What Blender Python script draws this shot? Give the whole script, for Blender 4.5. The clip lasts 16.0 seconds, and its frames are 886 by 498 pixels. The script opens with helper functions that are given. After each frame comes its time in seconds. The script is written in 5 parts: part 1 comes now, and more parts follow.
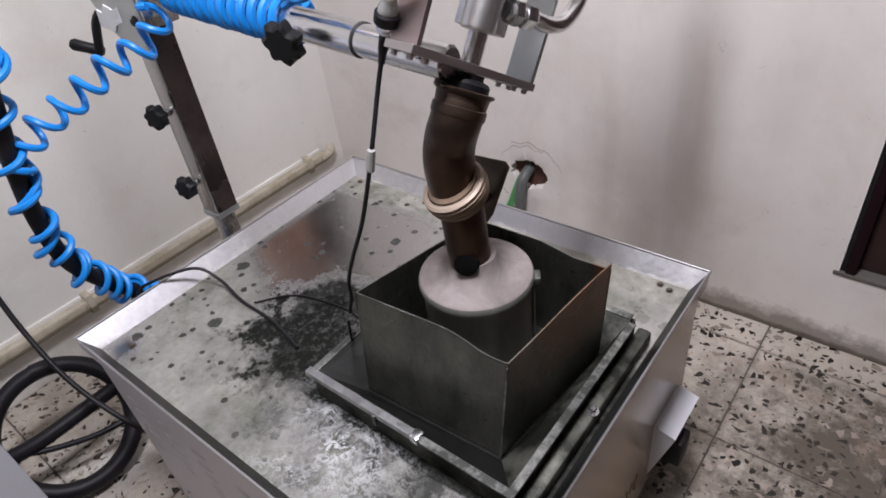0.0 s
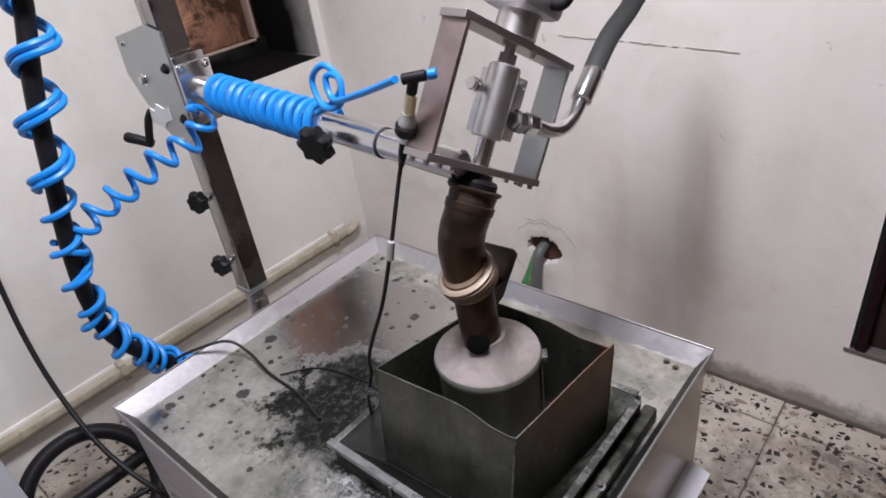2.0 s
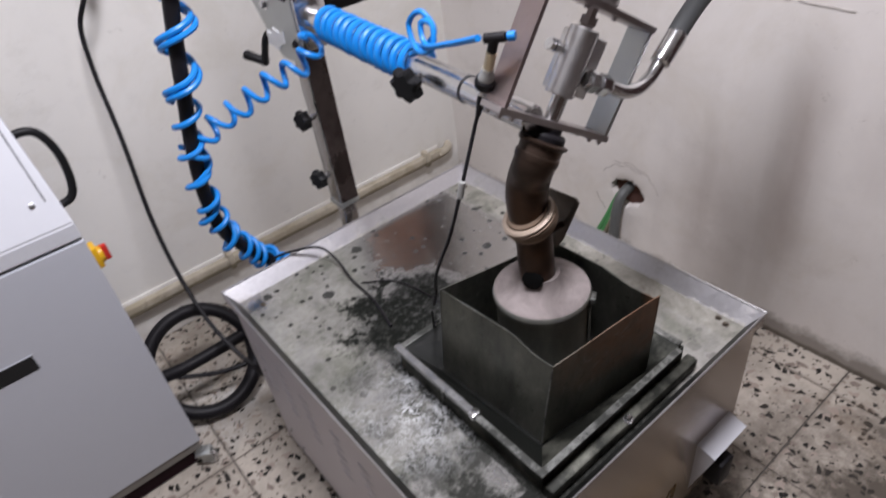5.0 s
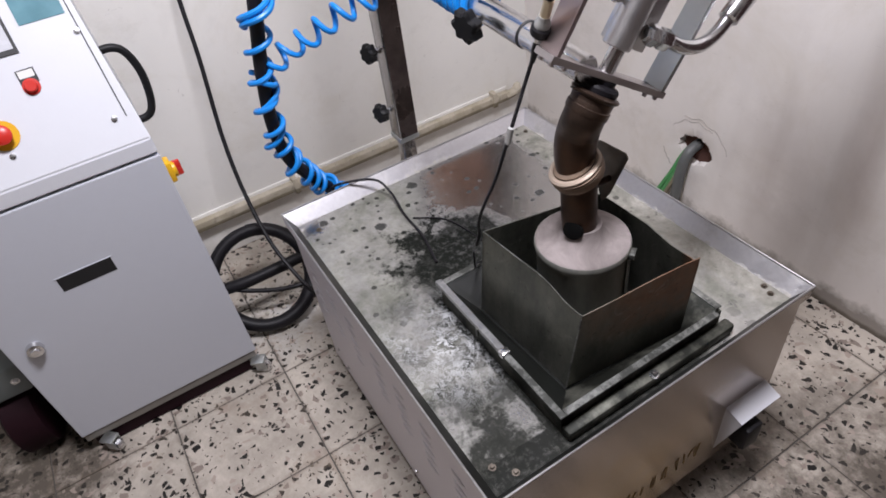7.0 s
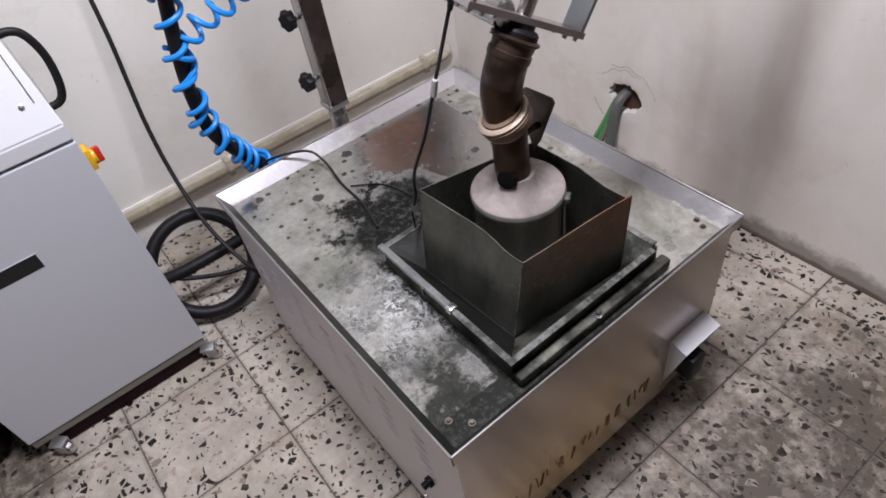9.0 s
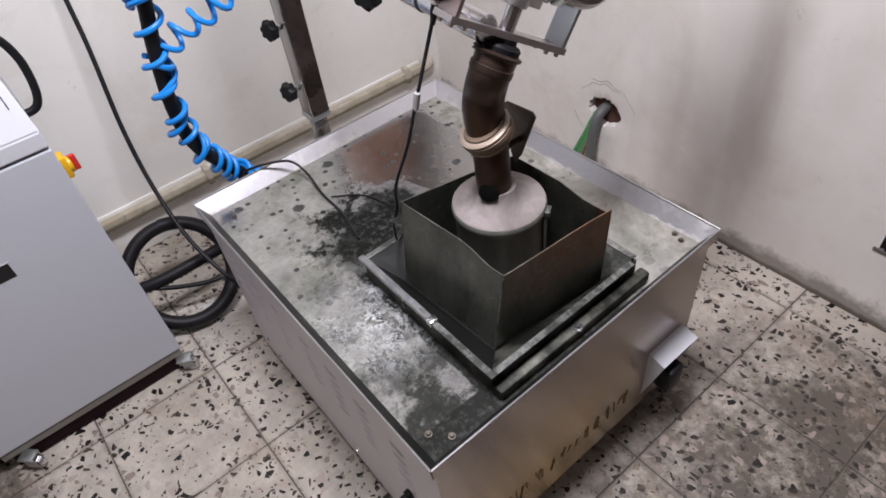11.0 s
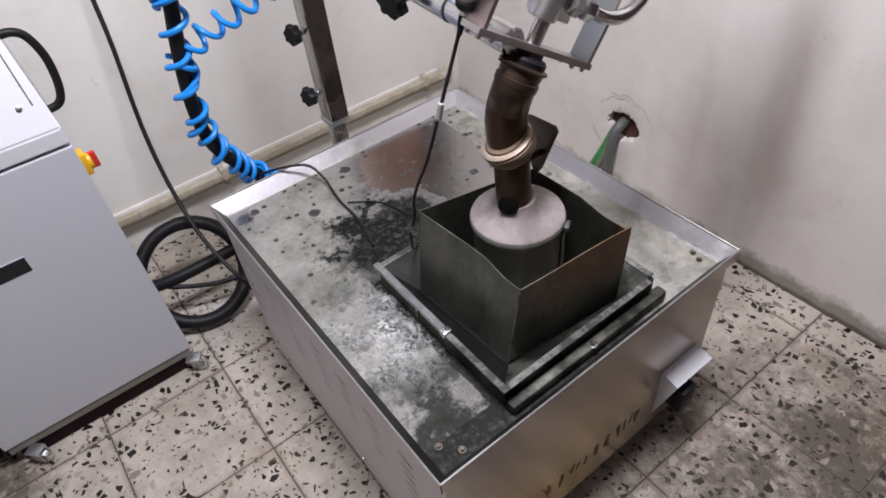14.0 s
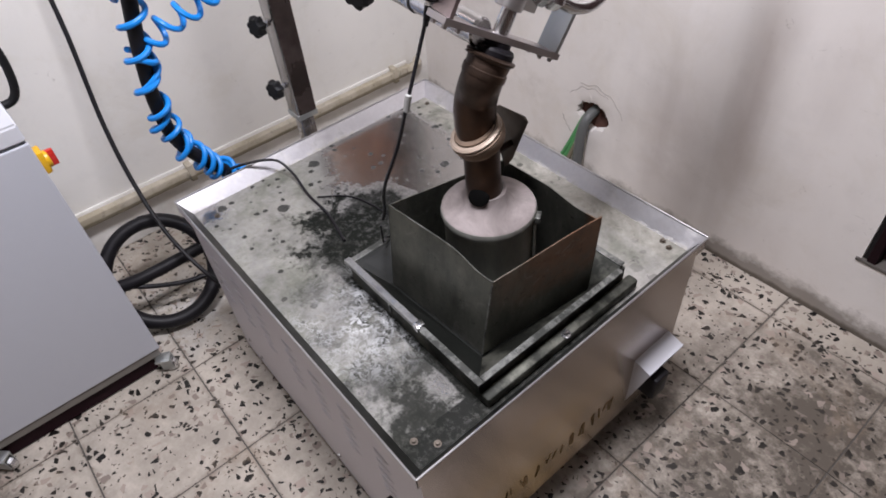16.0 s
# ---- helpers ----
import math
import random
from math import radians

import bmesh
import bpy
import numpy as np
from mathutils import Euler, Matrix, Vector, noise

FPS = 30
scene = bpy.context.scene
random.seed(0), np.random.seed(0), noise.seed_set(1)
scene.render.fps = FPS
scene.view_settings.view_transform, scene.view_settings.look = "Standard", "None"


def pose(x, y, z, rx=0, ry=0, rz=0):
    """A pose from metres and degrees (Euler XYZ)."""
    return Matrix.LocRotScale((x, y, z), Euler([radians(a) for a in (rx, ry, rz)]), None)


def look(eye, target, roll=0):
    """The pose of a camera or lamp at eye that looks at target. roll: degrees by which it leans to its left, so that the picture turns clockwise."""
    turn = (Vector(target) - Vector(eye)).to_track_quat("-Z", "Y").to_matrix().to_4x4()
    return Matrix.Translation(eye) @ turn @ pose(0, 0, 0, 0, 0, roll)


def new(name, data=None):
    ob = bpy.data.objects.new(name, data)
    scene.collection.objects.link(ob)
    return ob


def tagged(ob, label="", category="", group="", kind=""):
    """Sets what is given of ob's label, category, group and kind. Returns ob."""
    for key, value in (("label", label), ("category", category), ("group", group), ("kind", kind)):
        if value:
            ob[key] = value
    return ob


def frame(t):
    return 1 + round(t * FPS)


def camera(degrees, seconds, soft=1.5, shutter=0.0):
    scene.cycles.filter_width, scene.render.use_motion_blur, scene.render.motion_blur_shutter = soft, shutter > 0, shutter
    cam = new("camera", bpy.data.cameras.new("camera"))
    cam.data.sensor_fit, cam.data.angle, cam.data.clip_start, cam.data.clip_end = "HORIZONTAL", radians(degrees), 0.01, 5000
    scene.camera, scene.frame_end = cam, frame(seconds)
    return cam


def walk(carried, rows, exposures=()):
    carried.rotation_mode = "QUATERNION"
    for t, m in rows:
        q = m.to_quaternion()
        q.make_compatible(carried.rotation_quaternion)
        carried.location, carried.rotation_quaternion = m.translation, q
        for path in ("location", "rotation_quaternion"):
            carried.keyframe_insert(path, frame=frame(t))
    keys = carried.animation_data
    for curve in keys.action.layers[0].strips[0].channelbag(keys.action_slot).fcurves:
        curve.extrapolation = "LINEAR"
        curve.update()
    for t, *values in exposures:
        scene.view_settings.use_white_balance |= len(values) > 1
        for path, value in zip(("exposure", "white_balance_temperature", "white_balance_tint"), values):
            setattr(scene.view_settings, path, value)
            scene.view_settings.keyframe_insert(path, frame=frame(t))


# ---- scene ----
cam = camera(70.0, 16.0, 1.7, 0.5)
PATH = [
    (0, (1.151, -0.034, 1.331), (0.079, 1.133, 0.111), -7.9),
    (0.5, (1.151, -0.038, 1.334), (0.073, 1.124, 0.113), -7.9),
    (1, (1.159, -0.04, 1.342), (0.07, 1.122, 0.13), -7.9),
    (1.5, (1.179, -0.055, 1.372), (0.055, 1.145, 0.235), -7.4),
    (2, (1.198, -0.061, 1.394), (0.012, 1.167, 0.352), -8.4),
    (2.5, (1.211, -0.066, 1.397), (0.0, 1.154, 0.376), -9.3),
    (3, (1.232, -0.068, 1.419), (-0.048, 1.116, 0.439), -10.7),
    (3.5, (1.26, -0.076, 1.469), (-0.049, 1.058, 0.468), -11.7),
    (4, (1.282, -0.097, 1.516), (-0.011, 0.997, 0.453), -10.8),
    (4.5, (1.288, -0.091, 1.499), (0.011, 0.948, 0.364), -10.5),
    (5, (1.282, -0.077, 1.47), (-0.025, 0.825, 0.254), -8.5),
    (5.2, (1.285, -0.085, 1.479), (-0.011, 0.753, 0.206), -9.4),
    (7.3, (1.334, -0.059, 1.489), (-0.006, 0.588, 0.152), -8.7),
    (7.5, (1.339, -0.066, 1.488), (0.003, 0.604, 0.158), -8.8),
    (8, (1.341, -0.063, 1.481), (0.06, 0.674, 0.135), -9.0),
    (8.5, (1.351, -0.055, 1.469), (0.113, 0.679, 0.08), -10.2),
    (9, (1.348, -0.054, 1.463), (0.14, 0.683, 0.05), -10.4),
    (9.5, (1.345, -0.052, 1.464), (0.138, 0.711, 0.064), -9.8),
    (10, (1.345, -0.052, 1.467), (0.148, 0.728, 0.069), -9.2),
    (12.5, (1.338, -0.052, 1.467), (0.149, 0.747, 0.072), -6.9),
    (13, (1.331, -0.054, 1.467), (0.129, 0.731, 0.074), -6.7),
    (13.5, (1.33, -0.056, 1.468), (0.125, 0.73, 0.08), -6.8),
    (14, (1.328, -0.057, 1.469), (0.117, 0.732, 0.086), -6.7),
    (14.5, (1.325, -0.054, 1.469), (0.117, 0.735, 0.084), -6.8),
    (15, (1.325, -0.053, 1.468), (0.126, 0.745, 0.08), -6.6),
    (15.5, (1.323, -0.051, 1.466), (0.14, 0.762, 0.073), -6.4),
    (16, (1.325, -0.049, 1.463), (0.177, 0.792, 0.057), -5.7),
]
walk(cam, [(t, look(eye, target, roll)) for t, eye, target, roll in PATH], [(0, 0.7, 6150, 17.5), (1, 0.7, 6150, 17.5), (2, 0.69, 6150, 17.5), (3, 0.62, 6150, 17.5), (4, 0.58, 6150, 17.5), (4.5, 0.55, 6150, 17.5), (5.2, 0.56, 6150, 17.5), (7.5, 0.80, 6150, 17.5), (8.5, 0.79, 6150, 17.5), (10, 0.84, 6150, 17.5), (12.5, 0.84, 6150, 17.5), (14, 0.83, 6150, 17.5), (16, 0.84, 6150, 17.5)])


# ---------------------------------------------------------------- light
world = bpy.data.worlds.new("world")
scene.world = world
world.use_nodes = True
world.node_tree.nodes["Background"].inputs[0].default_value = (0.75, 0.8, 0.9, 1)
world.node_tree.nodes["Background"].inputs[1].default_value = 0.02


def area_lamp(name, m, sx, sy, watts, colour):
    data = bpy.data.lights.new(name, "AREA")
    data.shape, data.size, data.size_y, data.energy, data.color = "RECTANGLE", sx, sy, watts, colour
    ob = new(name, data)
    ob.matrix_world = m
    return ob


area_lamp("ceiling_lamp", pose(0.81, 0.26, 2.62), 0.32, 0.6, 37, (1.0, 0.99, 0.98))

# ---------------------------------------------------------------- materials


class Mat:
    """A node material under construction."""

    def __init__(self, name, colour=(0.5, 0.5, 0.5), rough=0.5, metal=0.0, spec=0.5):
        self.m = bpy.data.materials.new(name)
        self.m.use_nodes = True
        self.t = self.m.node_tree
        self.b = self.t.nodes["Principled BSDF"]
        self.b.inputs["Base Color"].default_value = (*colour, 1)
        self.b.inputs["Roughness"].default_value = rough
        self.b.inputs["Metallic"].default_value = metal
        self.b.inputs["Specular IOR Level"].default_value = spec
        self.co = self.t.nodes.new("ShaderNodeNewGeometry").outputs["Position"]

    def link(self, a, b):
        self.t.links.new(a, b)

    def node(self, kind, **values):
        n = self.t.nodes.new(kind)
        for k, v in values.items():
            if k in n.inputs:
                n.inputs[k].default_value = v
        return n

    def scaled(self, sx, sy, sz):
        n = self.node("ShaderNodeMapping")
        n.inputs["Scale"].default_value = (sx, sy, sz)
        self.link(self.co, n.inputs["Vector"])
        return n.outputs[0]

    def noise(self, scale, detail=4.0, rough=0.55, vec=None, distort=0.0):
        n = self.node("ShaderNodeTexNoise", Scale=scale, Detail=detail, Roughness=rough, Distortion=distort)
        self.link(vec or self.co, n.inputs["Vector"])
        return n.outputs["Fac"]

    def ramp(self, fac, *stops):
        n = self.node("ShaderNodeValToRGB")
        e = n.color_ramp.elements
        while len(e) < len(stops):
            e.new(0.5)
        for i, (p, c) in enumerate(stops):
            e[i].position = p
            e[i].color = (*c, 1) if isinstance(c, tuple) else (c, c, c, 1)
        self.link(fac, n.inputs[0])
        return n.outputs[0]

    def mix(self, fac, a, b, mode="MIX"):
        n = self.node("ShaderNodeMix")
        n.data_type, n.blend_type = "RGBA", mode
        for sock, v in ((n.inputs[0], fac), (n.inputs[6], a), (n.inputs[7], b)):
            if isinstance(v, (int, float)):
                sock.default_value = v
            elif isinstance(v, tuple):
                sock.default_value = (*v, 1)
            else:
                self.link(v, sock)
        return n.outputs[2]

    def math(self, op, a, b=0.0, clamp=False):
        n = self.node("ShaderNodeMath")
        n.operation, n.use_clamp = op, clamp
        for sock, v in ((n.inputs[0], a), (n.inputs[1], b)):
            if isinstance(v, (int, float)):
                sock.default_value = v
            else:
                self.link(v, sock)
        return n.outputs[0]

    def axis(self, i):
        n = self.node("ShaderNodeSeparateXYZ")
        self.link(self.co, n.inputs[0])
        return n.outputs[i]

    def blob(self, x, y, z, r, soft=0.6):
        """1 inside a ball at this place, fading out at its edge."""
        n = self.node("ShaderNodeVectorMath")
        n.operation = "DISTANCE"
        self.link(self.co, n.inputs[0])
        n.inputs[1].default_value = (x, y, z)
        return self.math("MULTIPLY", self.math("SUBTRACT", r, n.outputs["Value"]), 1.0 / (r * soft), True)

    def out(self, colour=None, rough=None, metal=None, bump=None, strength=0.2, distance=0.002):
        for v, k in ((colour, "Base Color"), (rough, "Roughness"), (metal, "Metallic")):
            if v is not None:
                self.link(v, self.b.inputs[k])
        if bump is not None:
            n = self.node("ShaderNodeBump", Strength=strength, Distance=distance)
            self.link(bump, n.inputs["Height"])
            self.link(n.outputs[0], self.b.inputs["Normal"])
        return self.m


def plain(name, colour, rough=0.5, metal=0.0, vary=0.15, scale=40.0, spec=0.5, bump=0.05):
    m = Mat(name, colour, rough, metal, spec)
    n = m.noise(scale, 5)
    big = m.noise(scale / 7, 3)
    lo = tuple(c * (1 - vary) for c in colour)
    hi = tuple(min(1, c * (1 + vary)) for c in colour)
    col = m.mix(m.math("MULTIPLY", m.math("ADD", n, big), 0.5), lo, hi)
    r = m.math("ADD", m.math("MULTIPLY", n, 0.2), rough - 0.1, True)
    return m.out(col, r, None, n, bump, 0.001)


def plaster(name, tone):
    m = Mat(name, tone, 0.75, 0, 0.3)
    fine, mid, big = m.noise(70, 6), m.noise(9, 5, 0.6), m.noise(1.7, 4, 0.5)
    col = m.mix(m.ramp(big, (0.35, 0.0), (0.7, 1.0)), tone, tuple(c * 0.9 for c in tone))
    col = m.mix(m.ramp(mid, (0.55, 0.0), (0.85, 0.5)), col, tuple(c * 0.8 for c in tone))
    blot = m.ramp(m.noise(3.2, 7, 0.68, None, 0.4), (0.50, 0.0), (0.72, 0.55))
    col = m.mix(blot, col, (tone[0] * 0.80, tone[1] * 0.77, tone[2] * 0.70))
    rub = m.ramp(m.noise(1.3, 8, 0.75, m.scaled(1.0, 1.0, 1.6)), (0.56, 0.0), (0.68, 0.35))
    col = m.mix(rub, col, (tone[0] * 0.62, tone[1] * 0.60, tone[2] * 0.56))
    specks = m.ramp(m.noise(26, 3, 0.7, None, 1.0), (0.69, 0.0), (0.77, 0.5))
    col = m.mix(specks, col, (0.3, 0.27, 0.24))
    # scrapes: long thin and sparse
    scr = m.ramp(m.noise(6, 4, 0.7, m.scaled(1.2, 1.2, 9)), (0.69, 0.0), (0.78, 0.4))
    col = m.mix(scr, col, (0.42, 0.39, 0.36))
    return m, col, m.math("ADD", m.math("MULTIPLY", fine, 0.35), mid)


m, col, relief = plaster("wall_plaster_left", (0.84, 0.82, 0.78))
low = m.math("MULTIPLY", m.math("SUBTRACT", 0.22, m.axis(2)), 6.0, True)
dirt = m.math("MULTIPLY", m.ramp(m.noise(5, 5, 0.65), (0.4, 0.0), (0.7, 1.0)), low)
MAT_WALL_L = m.out(m.mix(m.math("MULTIPLY", dirt, 0.5), col, (0.3, 0.28, 0.24)), None, None, relief, 0.25, 0.004)

m, col, relief = plaster("wall_plaster_back", (0.81, 0.77, 0.735))
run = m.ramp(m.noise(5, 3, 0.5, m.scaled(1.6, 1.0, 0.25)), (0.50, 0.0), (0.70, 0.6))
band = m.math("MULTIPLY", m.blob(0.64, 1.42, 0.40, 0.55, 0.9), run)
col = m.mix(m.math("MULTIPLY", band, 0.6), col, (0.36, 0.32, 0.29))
# four dark streaks of differing width running down the plaster
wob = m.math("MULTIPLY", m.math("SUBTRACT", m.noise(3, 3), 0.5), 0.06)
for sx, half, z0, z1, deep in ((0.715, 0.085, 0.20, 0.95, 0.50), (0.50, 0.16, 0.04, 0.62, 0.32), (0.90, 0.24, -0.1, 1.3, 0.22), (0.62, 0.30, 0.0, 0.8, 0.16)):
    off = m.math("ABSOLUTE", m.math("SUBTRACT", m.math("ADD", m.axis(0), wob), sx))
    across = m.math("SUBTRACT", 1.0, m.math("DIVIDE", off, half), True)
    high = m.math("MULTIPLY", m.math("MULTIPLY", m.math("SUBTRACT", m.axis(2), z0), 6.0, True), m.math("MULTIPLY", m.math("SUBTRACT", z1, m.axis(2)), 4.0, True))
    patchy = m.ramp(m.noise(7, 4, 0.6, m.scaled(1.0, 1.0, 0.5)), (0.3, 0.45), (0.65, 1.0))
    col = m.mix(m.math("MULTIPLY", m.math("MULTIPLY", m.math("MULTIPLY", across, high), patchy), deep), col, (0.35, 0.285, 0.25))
nicks = m.ramp(m.noise(22, 4, 0.75, m.scaled(0.6, 1.0, 1.5)), (0.71, 0.0), (0.77, 0.5))
col = m.mix(nicks, col, (0.22, 0.20, 0.18))
# broad, patchy darker area low on the plaster
blotch = m.math("MULTIPLY", m.blob(0.42, 1.42, 0.30, 0.5, 0.9), m.ramp(m.noise(4, 4), (0.35, 0.0), (0.7, 0.35)))
col = m.mix(blotch, col, (0.42, 0.38, 0.35))
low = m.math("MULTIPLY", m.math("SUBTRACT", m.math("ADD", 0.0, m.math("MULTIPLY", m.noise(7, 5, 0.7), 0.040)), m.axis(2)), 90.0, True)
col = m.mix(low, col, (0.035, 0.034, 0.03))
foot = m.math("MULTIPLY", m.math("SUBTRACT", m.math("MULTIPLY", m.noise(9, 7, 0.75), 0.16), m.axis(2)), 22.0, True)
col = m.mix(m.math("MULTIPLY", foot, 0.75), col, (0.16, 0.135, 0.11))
pits = m.ramp(m.noise(17, 5, 0.8, None, 1.5), (0.66, 0.0), (0.72, 0.6))
col = m.mix(m.math("MULTIPLY", pits, m.ramp(m.noise(2.2, 3), (0.45, 0.0), (0.6, 1.0))), col, (0.34, 0.30, 0.27))
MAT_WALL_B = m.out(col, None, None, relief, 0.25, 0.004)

m, col, relief = plaster("dark_reflection_paint", (0.065, 0.042, 0.034))
MAT_EAST = m.out(col, None, None, relief, 0.2, 0.003)
m, col, relief = plaster("ceiling_paint", (0.78, 0.78, 0.77))
MAT_CEIL = m.out(col, None, None, relief, 0.1, 0.003)
m, col, relief = plaster("raw_mortar", (0.50, 0.46, 0.40))
MAT_MORTAR = m.out(col, None, None, m.noise(60, 6), 0.8, 0.006)


def terrazzo():
    m = Mat("terrazzo_tile", (0.5, 0.47, 0.4), 0.35, 0, 0.3)
    geo = m.node("ShaderNodeNewGeometry").outputs["Position"]
    m.co = geo
    info = m.node("ShaderNodeObjectInfo").outputs["Random"]
    shade = m.noise(3.0, 5, 0.6)
    base = m.mix(m.ramp(shade, (0.3, 0.0), (0.7, 1.0)), (0.58, 0.52, 0.45), (0.46, 0.41, 0.35))
    base = m.mix(m.math("MULTIPLY", info, 0.35), base, (0.44, 0.40, 0.34))
    warp = m.node("ShaderNodeVectorMath")
    warp.operation = "ADD"
    nz = m.node("ShaderNodeTexNoise", Scale=45.0, Detail=2.0)
    m.link(geo, nz.inputs["Vector"])
    sc = m.node("ShaderNodeVectorMath")
    sc.operation = "SCALE"
    sc.inputs["Scale"].default_value = 0.014
    m.link(nz.outputs["Color"], sc.inputs[0])
    m.link(geo, warp.inputs[0])
    m.link(sc.outputs[0], warp.inputs[1])
    jump = m.node("ShaderNodeVectorMath")
    jump.operation = "ADD"
    hop = m.node("ShaderNodeCombineXYZ")
    m.link(m.math("MULTIPLY", info, 17.0), hop.inputs[0])
    m.link(warp.outputs[0], jump.inputs[0])
    m.link(hop.outputs[0], jump.inputs[1])
    # grime beside the machine, mottled, thinner elsewhere
    grime = m.ramp(m.math("ADD", m.math("MULTIPLY", m.noise(6, 6, 0.7), 0.6), m.math("MULTIPLY", m.noise(34, 6, 0.75), 0.4)), (0.40, 0.0), (0.58, 1.0))
    n = m.node("ShaderNodeVectorMath")
    n.operation = "DISTANCE"
    n.inputs[1].default_value = (1.66, 0.80, 0)
    m.link(geo, n.inputs[0])
    near = m.math("MULTIPLY", m.math("SUBTRACT", 0.88, n.outputs["Value"]), 2.4, True)
    n = m.node("ShaderNodeVectorMath")
    n.operation = "DISTANCE"
    n.inputs[1].default_value = (-0.05, -0.72, 0)
    m.link(geo, n.inputs[0])
    near = m.math("MAXIMUM", near, m.math("MULTIPLY", m.math("SUBTRACT", 0.30, n.outputs["Value"]), 5.0, True))
    near = m.math("MAXIMUM", near, m.math("MULTIPLY", m.blob(1.22, 1.08, 0.0, 0.42, 0.9), 0.62))
    g = m.math("MULTIPLY", grime, m.math("ADD", m.math("MULTIPLY", near, 1.35), 0.30), True)
    base = m.mix(m.math("MULTIPLY", near, 0.6), base, (0.25, 0.212, 0.175))
    strip = m.math("MULTIPLY", m.math("SUBTRACT", m.math("ADD", m.axis(1), m.math("MULTIPLY", m.noise(8, 4), 0.10)), 1.33), 25.0, True)
    g = m.math("MULTIPLY", g, m.math("SUBTRACT", 1.0, m.math("MULTIPLY", strip, 0.8)))
    lime = m.math("MULTIPLY", m.blob(-0.22, 0.10, 0.0, 0.26, 0.9), m.ramp(m.noise(13, 6, 0.7), (0.42, 0.0), (0.58, 0.9)))
    base = m.mix(lime, base, (0.66, 0.65, 0.63))
    col = m.mix(g, base, (0.12, 0.10, 0.08))
    for scale, cut, tone, amount in ((34, 0.11, (0.38, 0.315, 0.27), 0.15), (44, 0.12, (0.25, 0.205, 0.175), 0.13), (46, 0.12, (0.010, 0.009, 0.008), 0.14), (62, 0.11, (0.010, 0.009, 0.008), 0.16), (130, 0.10, (0.06, 0.05, 0.042), 0.07)):
        v = m.node("ShaderNodeTexVoronoi", Scale=float(scale), Randomness=1.0)
        v.voronoi_dimensions = "2D"
        m.link(jump.outputs[0], v.inputs["Vector"])
        w = m.node("ShaderNodeTexVoronoi", Scale=float(scale), Randomness=1.0)
        w.voronoi_dimensions, w.feature = "2D", "DISTANCE_TO_EDGE"
        m.link(jump.outputs[0], w.inputs["Vector"])
        pick = m.node("ShaderNodeSeparateColor")
        m.link(v.outputs["Color"], pick.inputs[0])
        size = m.math("ADD", m.math("MULTIPLY", pick.outputs[1], 0.20), cut)
        inside = m.math("GREATER_THAN", w.outputs["Distance"], size)
        some = m.math("LESS_THAN", pick.outputs[0], amount)
        col = m.mix(m.math("MULTIPLY", inside, some), col, tone)
    col = m.mix(m.math("MULTIPLY", g, 0.30), col, (0.10, 0.085, 0.07))
    # dirt gathered along the joints of each tile, and brown spill stains
    local = m.node("ShaderNodeSeparateXYZ")
    m.link(m.node("ShaderNodeTexCoord").outputs["Object"], local.inputs[0])
    rims = [m.math("SUBTRACT", 0.165, m.math("ABSOLUTE", m.math("SUBTRACT", local.outputs[k], 0.165))) for k in (0, 1)]
    joint = m.math("MULTIPLY", m.math("SUBTRACT", m.math("MULTIPLY", m.math("SUBTRACT", m.noise(9, 6, 0.75), 0.25), 0.045), m.math("MINIMUM", rims[0], rims[1])), 90.0, True)
    col = m.mix(m.math("MULTIPLY", joint, 0.42), col, (0.13, 0.10, 0.075))
    spill = m.ramp(m.noise(4.5, 7, 0.72, None, 0.7), (0.54, 0.0), (0.70, 0.5))
    col = m.mix(spill, col, (0.27, 0.205, 0.15))
    rough = m.math("ADD", m.math("MULTIPLY", grime, 0.3), 0.3, True)
    return m.out(col, rough, None, m.noise(30, 4), 0.12, 0.002)


MAT_TILE = terrazzo()
MAT_GROUT = plain("dirty_grout", (0.10, 0.09, 0.08), 0.9, 0, 0.3, 60)


def steel(name, tone, rough, streak=(1, 1, 1), dirt=0.0, dirt_tone=(0.1, 0.09, 0.07), bump=0.05, patch=4.0):
    m = Mat(name, tone, rough, 1.0)
    g = m.noise(30, 6, 0.6, m.scaled(*streak))
    big = m.noise(patch, 5, 0.6)
    col = m.mix(g, tuple(c * 0.85 for c in tone), tone)
    msk = m.math("MULTIPLY", m.ramp(big, (0.45, 0.0), (0.7, 1.0)), dirt)
    col = m.mix(msk, col, dirt_tone)
    r = m.math("ADD", m.math("ADD", m.math("MULTIPLY", g, 0.2), rough - 0.1), m.math("MULTIPLY", msk, 0.3), True)
    metal = m.math("SUBTRACT", 1.0, m.math("MULTIPLY", msk, 0.8))
    m.link(m.math("SUBTRACT", 0.5, m.math("MULTIPLY", msk, 0.38)), m.b.inputs["Specular IOR Level"])
    return m.out(col, r, metal, g, bump, 0.0008)


